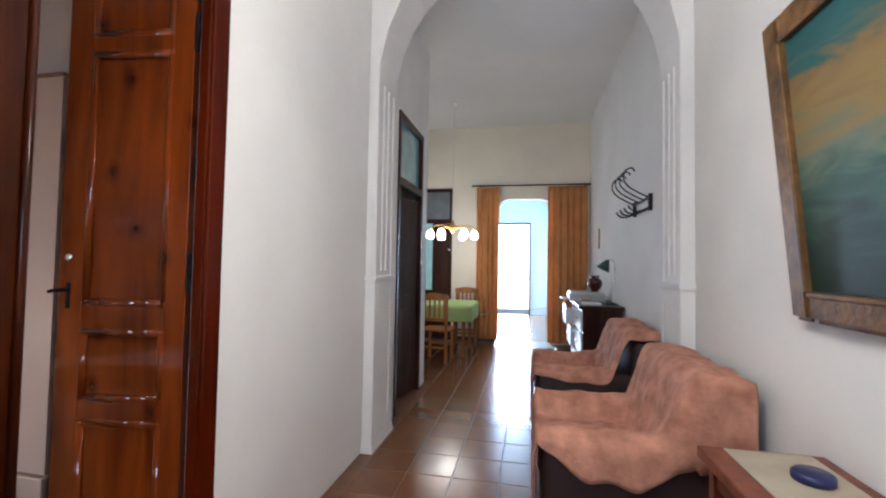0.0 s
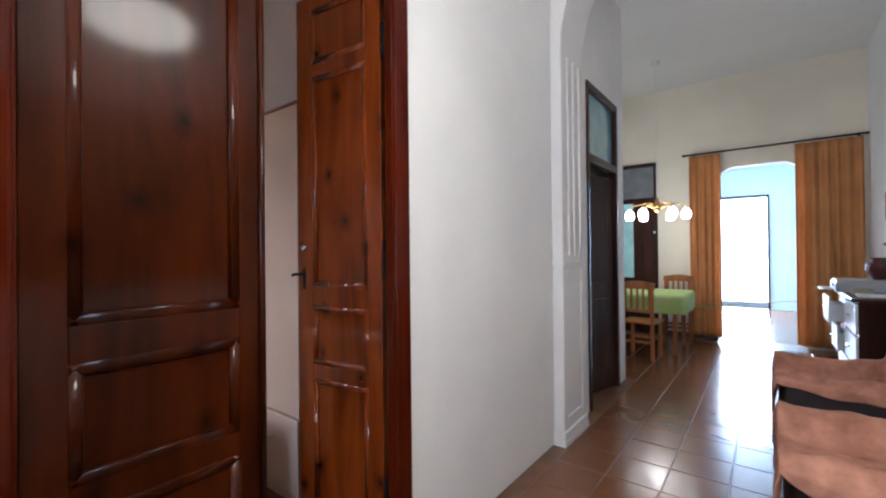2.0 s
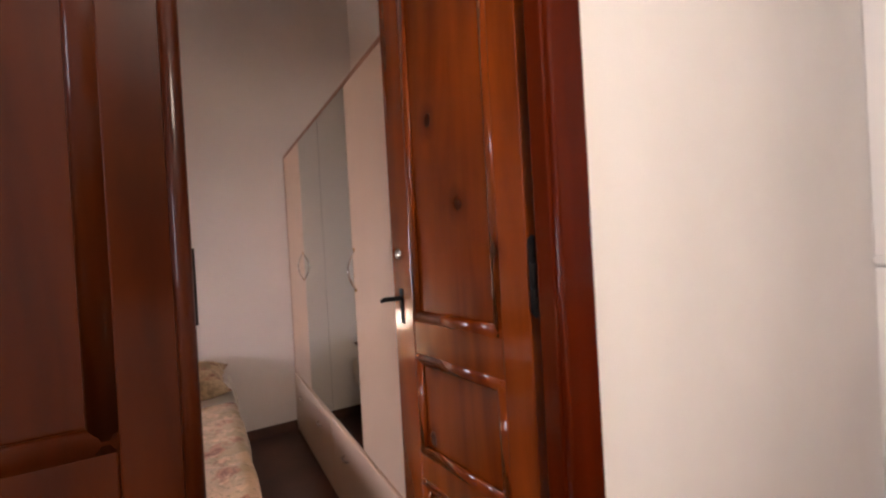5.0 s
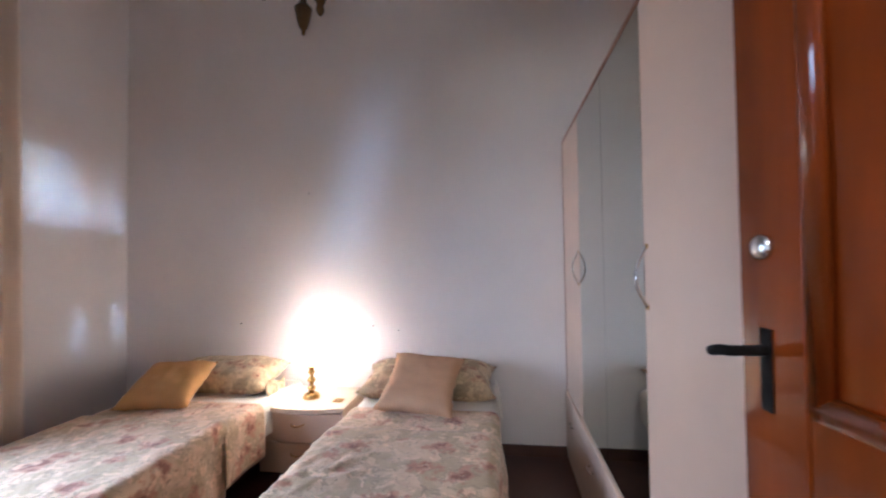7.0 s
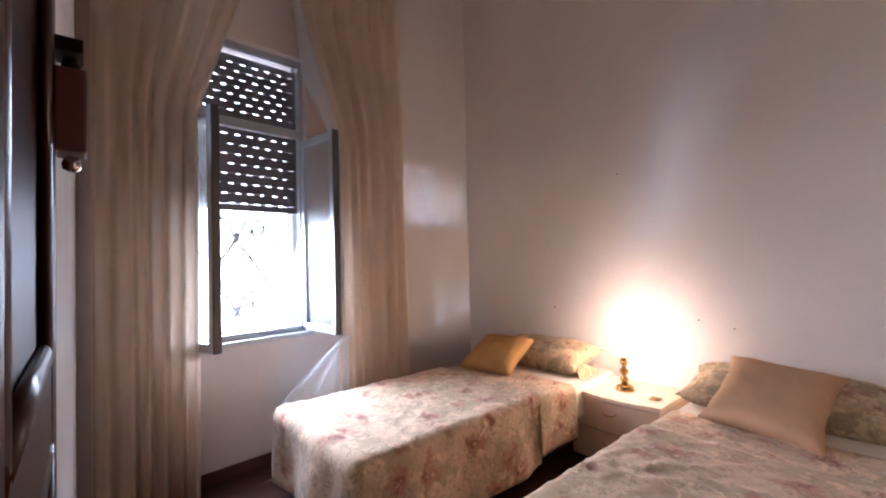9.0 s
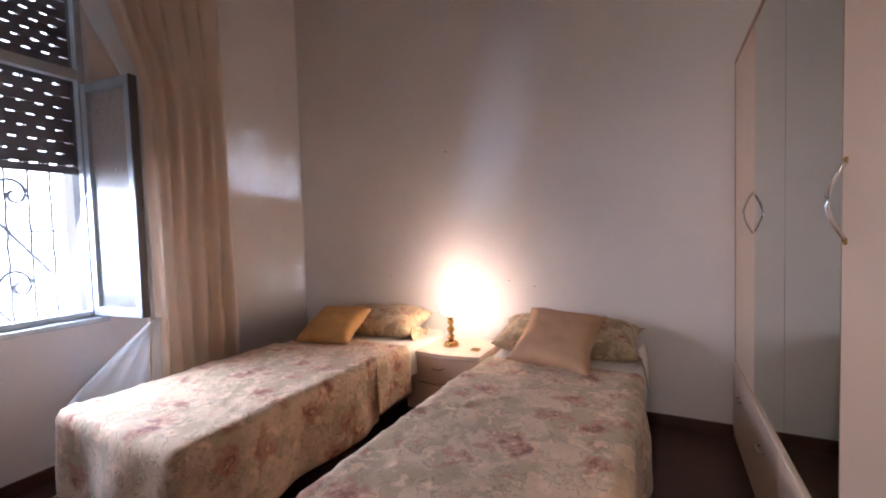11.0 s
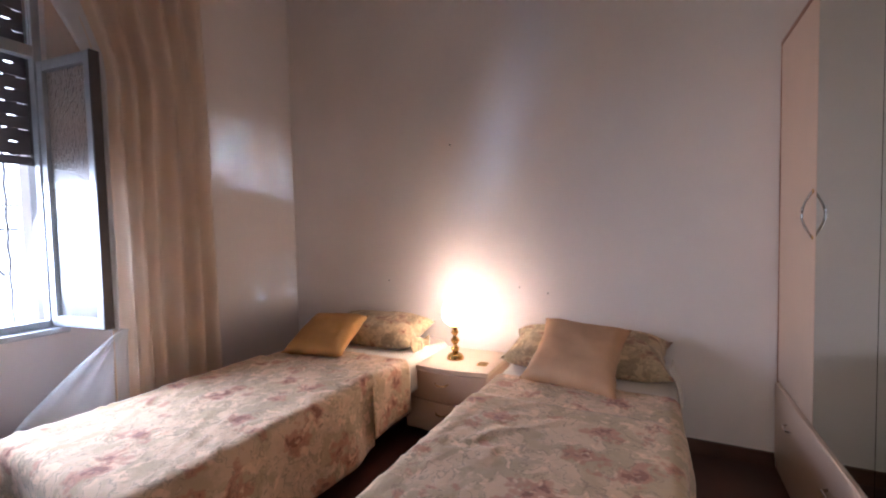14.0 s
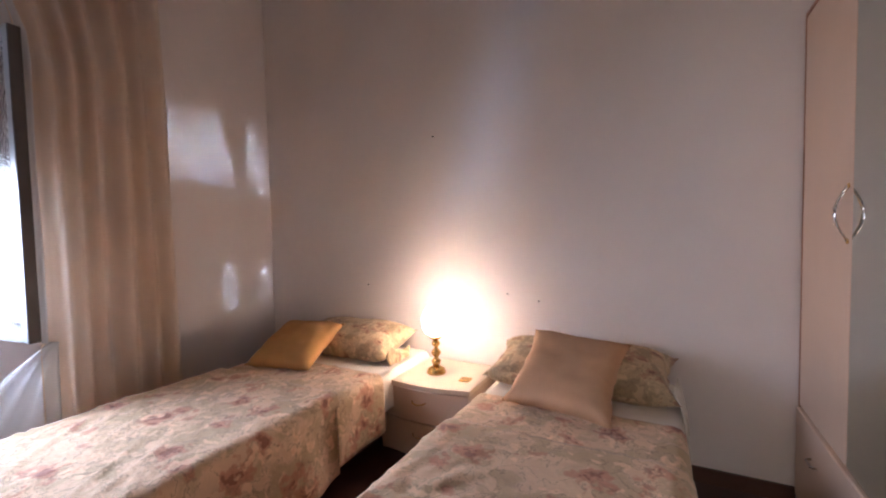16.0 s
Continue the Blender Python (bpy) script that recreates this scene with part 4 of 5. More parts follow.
def bed(y0, y1, seed, label):
    th = thing("bed", label, "bed", None, "twin single beds")
    part("base", box(-2.96, -0.92, y0 + 0.05, y1 - 0.05, 0.10, 0.25, 0.01), MATTRESS, th, "dark bed base")
    for x in (-2.88, -1.00):
        for y in (y0 + 0.1, y1 - 0.1):
            part("leg", lathe([(0.022, 0.0), (0.022, 0.10)], 12, (x, y, 0)), BLACK_IRON, th)
    part("mattress", box(-2.97, -0.91, y0 + 0.03, y1 - 0.03, 0.25, ZB - 0.012, 0.03, 3), SHEET, th, "mattress")
    part("sheet", cover(-2.965, -2.36, y0 + 0.04, y1 - 0.04, ZB - 0.002, 0.22, (0, 0, 1, 1), seed + 1, 0.004, 0.008), SHEET, th, "cream sheet edge", True)
    part("turned_spread", cover(-2.44, -2.06, y0 + 0.03, y1 - 0.03, ZB + 0.008, 0.34, (0, 0, 1, 1), seed + 2, 0.006, 0.014), SPREAD, th, "floral spread folded towards the pillow", True)
    part("bedspread", cover(-2.10, -0.93, y0 + 0.03, y1 - 0.03, ZB + 0.026, 0.42, (0, 1, 1, 1), seed + 3, 0.0085, 0.038), SPREAD, th, "floral bedspread hanging over the sides", True)
    return th


bed(-1.70, -0.79, 11, "single bed under the window with a floral spread")
bed(-0.20, 0.66, 27, "single bed beside the wardrobe with a floral spread")


def pillow_thing(name, label, cat, w, d, t, m, mat, seed, pinch=0.1, group=""):
    ob = tagged(part(name, pillow(w, d, t, seed, pinch), mat, None, "", True), label, cat, group)
    ob.matrix_world = m
    return ob


pillow_thing("pillow", "floral bed pillow lying against the wall", "pillow", 0.40, 0.80, 0.19, pose(-2.77, -1.26, ZB + 0.095, 0, 13, 0), PILLOWCASE, 4)
pillow_thing("pillow", "floral bed pillow with a loose case end", "pillow", 0.40, 0.90, 0.20, pose(-2.77, 0.21, ZB + 0.095, 0, 13, 0), PILLOWCASE, 5)
pillow_thing("cushion", "mustard square cushion leaning on the pillow", "cushion", 0.47, 0.43, 0.13, pose(-2.45, -1.435, ZB + 0.115, 0, 21, 13), CUSHION, 6, 0.08)
pillow_thing("cushion", "peach square cushion leaning on the pillow", "cushion", 0.50, 0.47, 0.14, pose(-2.54, 0.205, ZB + 0.140, 0, 28, 3) @ pose(0, 0, 0, 0, 0, -7), CUSHION_B, 7, 0.13)


def loose_end(y, x, z, seed, label, mat):
    """The empty end of a pillowcase drooping over the side of the bed."""
    rows = []
    for j in range(9):
        f = j / 8
        w = 0.13 * (1 - 0.45 * f)
        rows.append([(x - w + 2 * w * i / 7 + 0.05 * f, y + 0.045 * math.sin(1.4 * f) + 0.008 * math.sin(i * 1.7 + seed), z - 0.20 * f ** 1.4 - 0.02 * math.sin(i)) for i in range(8)])
    return tagged(part("pillowcase_end", sheet(rows, 0.004), mat, None, "", True), label, "pillowcase")


loose_end(0.645, -2.70, ZB + 0.085, 1, "loose cream pillowcase end drooping over the bed's side", SHEET)
loose_end(-0.865, -2.72, ZB + 0.075, 2, "loose floral pillowcase end drooping beside the nightstand", PILLOWCASE)

# ---- nightstand and lamp ----


def nightstand():
    th = thing("nightstand", "cream laminate nightstand with bowed front and two drawers", "nightstand")
    y0, y1, xb, xf, top = -0.89, -0.30, -2.985, -2.56, 0.44
    part("carcass", box(xb, xf, y0 + 0.012, y1 - 0.012, 0.012, top - 0.025, 0.003), LAMINATE, th)
    bm = bmesh.new()
    n = 16
    out = [(xb, y0), ] + [(xf + 0.012 + 0.045 * math.sin(math.pi * i / n), y0 + (y1 - y0) * i / n) for i in range(n + 1)] + [(xb, y1)]
    lo = [bm.verts.new((x, y, top - 0.025)) for x, y in out]
    hi = [bm.verts.new((x, y, top)) for x, y in out]
    bm.faces.new(lo)
    bm.faces.new(hi)
    for i in range(len(out)):
        j = (i + 1) % len(out)
        bm.faces.new((lo[i], lo[j], hi[j], hi[i]))
    part("top", bm, LAMINATE_TOP, th)
    for z0, z1 in ((0.23, 0.405), (0.03, 0.22)):
        bm = bmesh.new()
        fr = [(xf + 0.004 + 0.04 * math.sin(math.pi * i / n), y0 + 0.014 + (y1 - y0 - 0.028) * i / n) for i in range(n + 1)]
        out = [(xf - 0.002, y0 + 0.014)] + fr + [(xf - 0.002, y1 - 0.014)]
        lo = [bm.verts.new((x, y, z0)) for x, y in out]
        hi = [bm.verts.new((x, y, z1)) for x, y in out]
        bm.faces.new(lo)
        bm.faces.new(hi)
        for i in range(len(out)):
            j = (i + 1) % len(out)
            bm.faces.new((lo[i], lo[j], hi[j], hi[i]))
        d = part("drawer", bm, LAMINATE, th)
        ym = (y0 + y1) / 2
        part("handle", tube([(xf + 0.038, ym - 0.045, z1 - 0.06), (xf + 0.062, ym - 0.03, z1 - 0.066), (xf + 0.066, ym, z1 - 0.07), (xf + 0.062, ym + 0.03, z1 - 0.066), (xf + 0.038, ym + 0.045, z1 - 0.06)], 0.004, 8), BRASS, d, "small brass handle", True)
    part("plinth", box(xb + 0.01, xf - 0.01, y0 + 0.02, y1 - 0.02, 0.0, 0.012), GAP_DARK, th)
    return th


nightstand()


def table_lamp(x, y, z):
    th = thing("table_lamp", "lit brass table lamp with a fluted glass shade", "lamp", Matrix.Translation((x, y, z)))
    part("base", lathe([(0.002, 0.0), (0.056, 0.0), (0.058, 0.010), (0.050, 0.018), (0.052, 0.024), (0.036, 0.034), (0.018, 0.044)], 28), BRASS, th, "", True)
    part("stem", lathe([(0.016, 0.042), (0.026, 0.060), (0.028, 0.072), (0.014, 0.088), (0.013, 0.096), (0.024, 0.108), (0.030, 0.122), (0.024, 0.136), (0.012, 0.146), (0.012, 0.156), (0.022, 0.166), (0.026, 0.178), (0.018, 0.192), (0.012, 0.200)], 28), BRASS, th, "turned brass stem", True)
    part("collar", lathe([(0.012, 0.198), (0.034, 0.210), (0.038, 0.218), (0.030, 0.222), (0.002, 0.222)], 28), BRASS, th, "", True)
    s = part("shade", lathe([(0.032, 0.2225), (0.060, 0.240), (0.076, 0.275), (0.080, 0.315), (0.070, 0.355), (0.052, 0.385), (0.048, 0.392)], 72, (0, 0, 0), 0.03, 18), SHADE_GLOW, th, "glowing fluted glass shade", True)
    s.visible_shadow = False
    for i in range(18):
        a = 2 * math.pi * (i + 0.5) / 18
        w = 0.004 + 0.004 * ((i * 7) % 5) / 4
        rib = [(0.060, 0.240), (0.075, 0.275), (0.079, 0.315), (0.069, 0.355), (0.051, 0.385)]
        part("flute", tube([((r - 0.003) * math.cos(a), (r - 0.003) * math.sin(a), h) for r, h in rib], w * 0.62, 6), SHADE_GLOW, s, "", True)
    return th


table_lamp(-2.735, -0.60, 0.44)
k = tagged(part("bracelet", box(-2.72, -2.66, -0.42, -0.36, 0.44, 0.448, 0.003), BRASS), "small metal trinket on the nightstand", "trinket")

# marks on the head wall
for y, z in ((-0.733, 1.889), (-1.289, 0.903), (-0.240, 0.893), (-0.05, 0.86)):
    n_ = tagged(part("wall_nail", tube([(-2.997, y, z), (-2.985, y, z)], 0.004, 8), BLACK_IRON), "small dark nail in the plaster", "nail")

# pendant lamp of the bedroom


def bedroom_pendant():
    th = thing("pendant_lamp", "aged brass hanging lamp with a turned finial", "lamp", Matrix.Translation((-1.478, -0.03, 0)))
    part("finial", lathe([(0.002, 2.230), (0.008, 2.236), (0.007, 2.248), (0.017, 2.262), (0.025, 2.290), (0.030, 2.318), (0.033, 2.334), (0.022, 2.342), (0.018, 2.352)], 24), BRONZE, th, "", True)
    for dx in (-0.02, 0.02):
        part("rod", tube([(dx * 0.7, 0, 2.35), (dx * 0.7, 0, 2.62)], 0.006, 8), BRONZE, th)
    part("body", lathe([(0.02, 2.60), (0.055, 2.63), (0.03, 2.68), (0.012, 2.72), (0.012, 3.84), (0.06, 3.85), (0.06, 3.9)], 20), BRASS, th, "", True)
    for a, far in ((1.45, 0.115), (-1.60, 0.165), (3.1, 0.14)):
        c, s_ = math.cos(a), math.sin(a)
        ar = part("arm", tube(smooth_line([(0.03 * c, 0.03 * s_, 2.66), (0.6 * far * c, 0.6 * far * s_, 2.54), (far * c, far * s_, 2.50), (1.25 * far * c, 1.25 * far * s_, 2.58)]), 0.006, 8), BRASS, th, "", True)
        part("cup", lathe([(0.002, 2.385), (0.012, 2.395), (0.018, 2.41), (0.014, 2.43), (0.022, 2.45), (0.026, 2.47), (0.012, 2.50), (0.008, 2.51)], 16, (far * c, far * s_, 0)), BRONZE, ar, "turned drop", True)
    return th


bedroom_pendant()

# ---- hall furniture ----


def armchair(y0, y1, label, seed, fall):
    """Low upholstered armchair facing the hall's left wall, a throw draped over it."""
    th = thing("armchair", label, "armchair", None, "hall armchairs")
    xf, xb = 1.25, 2.17
    w, d = y1 - y0, xb - xf
    for y in (y0, y1 - 0.13):
        part("armrest", box(xf - 0.002, xb - 0.10, y, y + 0.13, 0.07, 0.575, 0.055, 4), LEATHER, th, "", True)
        for x in (xf + 0.06, xb - 0.14):
            part("leg", box(x, x + 0.06, y + 0.03, y + 0.09, 0.0, 0.08, 0.006), SOFA_WOOD, th)
    part("seat_base", box(xf + 0.03, xb - 0.10, y0 + 0.12, y1 - 0.12, 0.09, 0.30, 0.02), LEATHER, th)
    part("seat_cushion", box(xf + 0.02, xb - 0.25, y0 + 0.135, y1 - 0.135, 0.29, 0.43, 0.05, 4), LEATHER, th, "", True)
    bk = box(xb - 0.25, xb - 0.06, y0 + 0.005, y1 - 0.005, 0.09, 0.845, 0.07, 4)
    for v in bk.verts:
        v.co.x += 0.11 * (v.co.z - 0.5)
    part("backrest", bk, LEATHER, th, "", True)

    # the cloth rests on arms, seat and back, and hangs over the edges
    nu, nv = 72, 90
    ys = np.linspace(0, w, nu + 1)[None, :]
    xs = np.linspace(0, d, nv + 1)[:, None]
    edge = np.minimum(ys, w - ys)
    arm = 0.585 - 0.055 * np.clip(1 - edge / 0.05, 0, 1) ** 2
    h = np.where(edge < 0.135, arm, 0.44) + 0 * xs
    rise = np.clip((xs - (d - 0.40)) / 0.15, 0, 1)
    back = 0.44 + 0.455 * rise - 0.035 * np.clip((xs - (d - 0.06)) / 0.06, 0, 1) ** 2
    h = np.where(rise > 0, np.maximum(h, back + 0 * ys), h)
    for _ in range(14):
        p = np.pad(h, 1, mode='edge')
        h = (p[:-2, 1:-1] + p[2:, 1:-1] + p[1:-1, :-2] + p[1:-1, 2:] + 2 * p[1:-1, 1:-1]) / 6
    off = Vector((seed, seed * 2.0, 0))

    def hang(s):
        """How far the cloth falls over the outer side of an arm, from front to back."""
        if s > 0.74:
            return 0.6 * fall
        return 0.012 + fall * max(0.0, math.sin(math.pi * min(1, s / 0.86) ** 0.9)) ** 0.9

    rows = []
    side, front = 7, 10
    for i in range(-front, nv + 1):
        iv = max(i, 0)
        s = iv / nv
        drop = max(0, -i) / front * (0.30 + 0.03 * math.sin(seed))
        row = []
        for j in range(-side, nu + side + 1):
            ju = min(max(j, 0), nu)
            over = (max(0, -j) + max(0, j - nu)) / side
            lean = 1 if j < 0 else -1 if j > nu else 0
            ripple = 0.012 * math.sin(s * 23 + seed)
            z = h[iv, ju] - over * (hang(s) + max(0, h[iv, ju] - 0.55) * (0.85 if fall > 0.1 else 0.1)) * (1 + 6 * ripple) - drop * (1 - 0.75 * over)
            y = y0 + w * ju / nu - lean * (0.012 + over * (0.012 + ripple))
            x = xf - 0.012 + d * s - 0.012 * min(1, drop * 8) - 0.02 * drop * math.sin(ju * 0.35 + seed)
            q = Vector((x, y, z))
            dn = noise.noise(q * 5 + off) * 0.026 + noise.noise(Vector((x * 7 + y * 5, y * 16 - x * 6, z * 12)) + off) * 0.016
            z = z + 0.012 + dn * (1 if over == 0 else 0.3)
            floor_z = h[iv, ju] + 0.004
            row.append((x - abs(dn) * 0.4, y, max(z, floor_z) if over == 0 and drop == 0 else z))
        rows.append(row)
    part("throw", sheet(rows, 0.007), THROW, th, "mottled pink throw", True)
    return th


armchair(1.80, 2.56, "armchair under a pinkish throw beside the side table", 3.0, 0.17)
armchair(3.07, 3.82, "armchair under a pinkish throw near the cabinet", 8.0, 0.045)


def side_table():
    th = thing("side_table", "narrow dark wooden side table with a cloth on top", "side table")
    part("top", box(1.80, 2.21, 0.50, 1.46, 0.69, 0.73, 0.006), SOFA_WOOD, th)
    for x in (1.83, 2.15):
        for y in (0.53, 1.39):
            part("leg", box(x, x + 0.04, y, y + 0.04, 0, 0.69, 0.004), SOFA_WOOD, th)
    part("apron", box(1.84, 2.18, 0.54, 1.42, 0.61, 0.69), SOFA_WOOD, th)
    return th


side_table()
tagged(part("table_runner", box(1.88, 2.16, 0.52, 1.44, 0.7305, 0.734, 0.001, 1), PAPER), "cream cloth on the side table", "cloth")
tagged(part("round_tin", lathe([(0.001, 0.0), (0.052, 0.0), (0.056, 0.006), (0.056, 0.022), (0.048, 0.030), (0.001, 0.032)], 28, (2.05, 1.24, 0.734)), BLUE_PLASTIC, None, "", True), "dark blue round tin on the cloth", "tin")


def painting():
    th = thing("painting", "large seascape painting in an ornate gilt frame", "painting", Matrix.Translation((2.212, 1.565, 1.20)) @ Matrix.Rotation(radians(-5), 4, 'Y'))
    w, h, f = 1.55, 1.14, 0.11
    part("canvas", box(-0.025, -0.012, -w + f, -f, f, h - f), SEASCAPE, th, "painted seascape with boats")
    for y0, y1, z0, z1 in ((-w, -w + f, 0, h), (-f, 0, 0, h), (-w + f, -f, 0, f), (-w + f, -f, h - f, h)):
        bm = boxes((-0.045, 0.0, y0, y1, z0, z1))
        bmesh.ops.bevel(bm, geom=list(bm.edges), offset=0.018, segments=3, affect='EDGES')
        part("frame_bar", bm, GILT, th)
    for y0, y1, z0, z1 in ((-w + f - 0.02, -w + f, f, h - f), (-f, -f + 0.02, f, h - f), (-w + f, -f, f - 0.02, f), (-w + f, -f, h - f, h - f + 0.02)):
        part("inner_bead", box(-0.05, -0.02, y0, y1, z0, z1, 0.006), GILT, th)
    return th


painting()


def coat_rack():
    th = thing("coat_rack", "black metal coat rack with curled hooks on the wall", "coat rack")
    for z in (1.90, 1.99):
        part("rail", box(2.195, 2.207, 3.58, 4.16, z - 0.012, z + 0.012, 0.002), BLACK_IRON, th)
    for y in (3.60, 4.14):
        part("mount", box(2.19, 2.22, y - 0.02, y + 0.02, 1.875, 2.02, 0.003), BLACK_IRON, th)
    for i in range(4):
        y = 3.62 + i * 0.168
        up = [(2.20, y, 1.99), (2.12, y, 2.03), (2.03, y, 2.09), (1.99, y, 2.16), (2.01, y, 2.23), (2.06, y, 2.25), (2.085, y, 2.22)]
        lo = [(2.20, y, 1.90), (2.12, y, 1.87), (2.06, y, 1.88), (2.03, y, 1.92)]
        part("hook", tube(smooth_line(up), 0.007, 8), BLACK_IRON, th, "", True)
        part("hook", tube(smooth_line(lo), 0.007, 8), BLACK_IRON, th, "", True)
    return th


coat_rack()

# ---- dining end ----
curtain("curtain", "long orange curtain drawn to one side of the arch", 0.26, 0.66, 7.21, 2.76, 0.06, 4, ORANGE, None, None, 0.03, None, 12)
curtain("curtain", "wide orange curtain hanging at the side of the arch", 1.50, 2.16, 7.21, 2.76, 0.05, 6, ORANGE, None, None, 0.03, None, 13)
rod2 = thing("curtain_rod", "thin dark curtain rod over the arched opening", "curtain rod")
part("pole", tube([(0.19, 7.21, 2.79), (2.20, 7.21, 2.79)], 0.013, 10), DARK_WOOD, rod2, "", True)
for x in (0.3, 2.12):
    part("bracket", box(x, x + 0.02, 7.21, 7.30, 2.775, 2.80), DARK_WOOD, rod2)
for x in (0.185, 2.20):
    part("finial", lathe([(0.002, -0.02), (0.02, -0.01), (0.022, 0.005), (0.002, 0.02)], 12, (x, 7.21, 2.79)), DARK_WOOD, rod2)


def dining_chair():
    th = thing("dining_chair", "honey-coloured wooden dining chair with slatted back", "chair", None, "dining chairs")
    for x in (-0.19, 0.15):
        part("leg", box(x, x + 0.04, -0.19, -0.15, 0, 0.44, 0.004), CHAIR_WOOD, th)
        part("back_post", box(x, x + 0.04, 0.16, 0.20, 0, 0.95, 0.006), CHAIR_WOOD, th)
    part("seat", box(-0.21, 0.21, -0.21, 0.21, 0.44, 0.47, 0.012), CHAIR_WOOD, th)
    bm = bmesh.new()
    n = 10
    for i in range(n):
        xa, xb_ = -0.2 + 0.4 * i / n, -0.2 + 0.4 * (i + 1) / n
        h = 0.03 * math.sin(math.pi * (i + 0.5) / n)
        bm_box(bm, xa, xb_, 0.165, 0.195, 0.87, 0.94 + h)
    part("top_rail", bm, CHAIR_WOOD, th)
    part("lower_rail", box(-0.15, 0.15, 0.17, 0.19, 0.58, 0.62), CHAIR_WOOD, th)
    for i in range(5):
        x = -0.14 + 0.07 * i
        part("slat", box(x - 0.012, x + 0.012, 0.172, 0.188, 0.62, 0.87), CHAIR_WOOD, th)
    for y in (-0.18, 0.17):
        part("stretcher", box(-0.15, 0.15, y, y + 0.02, 0.2, 0.23), CHAIR_WOOD, th)
    return th


ch = dining_chair()
ch.matrix_world = pose(-0.08, 5.62, 0, 0, 0, 176)
copy_thing(ch, pose(0.12, 6.95, 0, 0, 0, 4))
copy_thing(ch, pose(-0.75, 5.66, 0, 0, 0, 182))


def dining_table():
    th = thing("dining_table", "wooden dining table with turned legs", "table")
    part("tabletop", box(-1.1, 0.32, 5.85, 6.68, 0.735, 0.765, 0.004), CHAIR_WOOD, th)
    part("apron", box(-1.05, 0.27, 5.9, 6.63, 0.65, 0.735), CHAIR_WOOD, th)
    for x in (-1.05, 0.22):
        for y in (5.90, 6.58):
            part("leg", box(x, x + 0.05, y, y + 0.05, 0, 0.65, 0.005), CHAIR_WOOD, th)
    return th


dining_table()
tagged(part("tablecloth", cover(-1.12, 0.33, 5.83, 6.70, 0.772, 0.26, (1, 1, 1, 1), 5, 0.003, 0.014, 14), GREEN_CLOTH, None, "", True), "green patterned tablecloth hanging over the table", "tablecloth")


def chandelier():
    th = thing("chandelier", "lit brass chandelier with white glass globes", "chandelier", Matrix.Translation((0.02, 6.1, 0)))
    part("rod", tube([(0, 0, 1.95), (0, 0, 3.9)], 0.006, 8), WHITE_PLASTIC, th)
    part("body", lathe([(0.01, 1.86), (0.05, 1.90), (0.06, 1.95), (0.03, 2.0), (0.012, 2.06)], 16), BRASS, th, "", True)
    part("canopy", lathe([(0.01, 3.82), (0.05, 3.86), (0.06, 3.899)], 16), WHITE_PLASTIC, th, "", True)
    for i in range(6):
        a = i * math.pi / 3 + 0.2
        c, s_ = math.cos(a), math.sin(a)
        ar = part("arm", tube([(0.04 * c, 0.04 * s_, 1.92), (0.16 * c, 0.16 * s_, 1.98), (0.30 * c, 0.30 * s_, 1.96), (0.34 * c, 0.34 * s_, 1.90)], 0.008, 8), BRASS, th, "", True)
        g = part("globe", lathe([(0.020, 1.90), (0.045, 1.875), (0.060, 1.835), (0.056, 1.79), (0.040, 1.765)], 20, (0.34 * c, 0.34 * s_, 0)), GLOBE_GLOW, ar, "lit white glass shade", True)
        g.visible_shadow = False
    return th


chandelier()


def hall_lamp():
    th = thing("hall_lamp", "lit hanging hall lamp with a glass globe", "lamp", Matrix.Translation((1.1, 0.54, -0.14)))
    part("cord", tube([(0, 0, 2.72), (0, 0, 3.98)], 0.005, 6), BRASS, th)
    part("canopy", lathe([(0.01, 3.97), (0.05, 4.00), (0.055, 4.039)], 16), BRASS, th, "", True)
    g = part("globe", lathe([(0.03, 2.70), (0.14, 2.68), (0.22, 2.63), (0.21, 2.58), (0.12, 2.54), (0.01, 2.53)], 32), HALL_GLOW, th, "lit glass globe", True)
    g.visible_shadow = False
    return th


hall_lamp()


def far_door():
    th = thing("inner_door", "dark brown inner door with a glazed transom in the dining room", "door")
    x0, x1 = -0.86, -0.20
    for a, b_ in ((x0, x0 + 0.06), (x1 - 0.05, x1)):
        part("jamb", box(a, b_, 7.26, 7.298, 0, 2.76, 0.004), DARK_WOOD, th)
    for z0, z1 in ((2.70, 2.76), (2.12, 2.20)):
        part("rail", box(x0 + 0.06, x1 - 0.05, 7.26, 7.298, z0, z1, 0.004), DARK_WOOD, th)
    part("transom_pane", box(x0 + 0.06, x1 - 0.05, 7.282, 7.297, 2.20, 2.70), GREY_PANE, th, "grey reflecting transom pane")
    part("leaf", box(-0.56, x1 - 0.05, 7.265, 7.297, 0.02, 2.12, 0.004), DARK_WOOD, th, "dark door leaf")
    # light of the room beyond is put into this panel's pale blue
    part("lit_room_panel", box(x0 + 0.06, -0.565, 7.285, 7.297, 0.9, 2.12), LIT_ROOM_BLUE, th, "opaque pale blue panel in place of the lit room beyond")
    part("lower_panel", box(x0 + 0.06, -0.565, 7.28, 7.297, 0.02, 0.895), DARK_WOOD, th)
    part("door_knob", lathe([(0.002, 0), (0.02, 0.008), (0.022, 0.02), (0.002, 0.03)], 12, (-0.24, 7.25, 1.62)), WHITE_PLASTIC, th)
    return th


GREY_PANE = material("grey_reflecting_pane", (0.16, 0.18, 0.20), 0.12, vary=0.1, bump=0.0, coat=0.6)
LIT_ROOM_BLUE = material("lit_room_blue", (0.45, 0.75, 0.80), 0.3, vary=0.1, bump=0.05)
far_door()


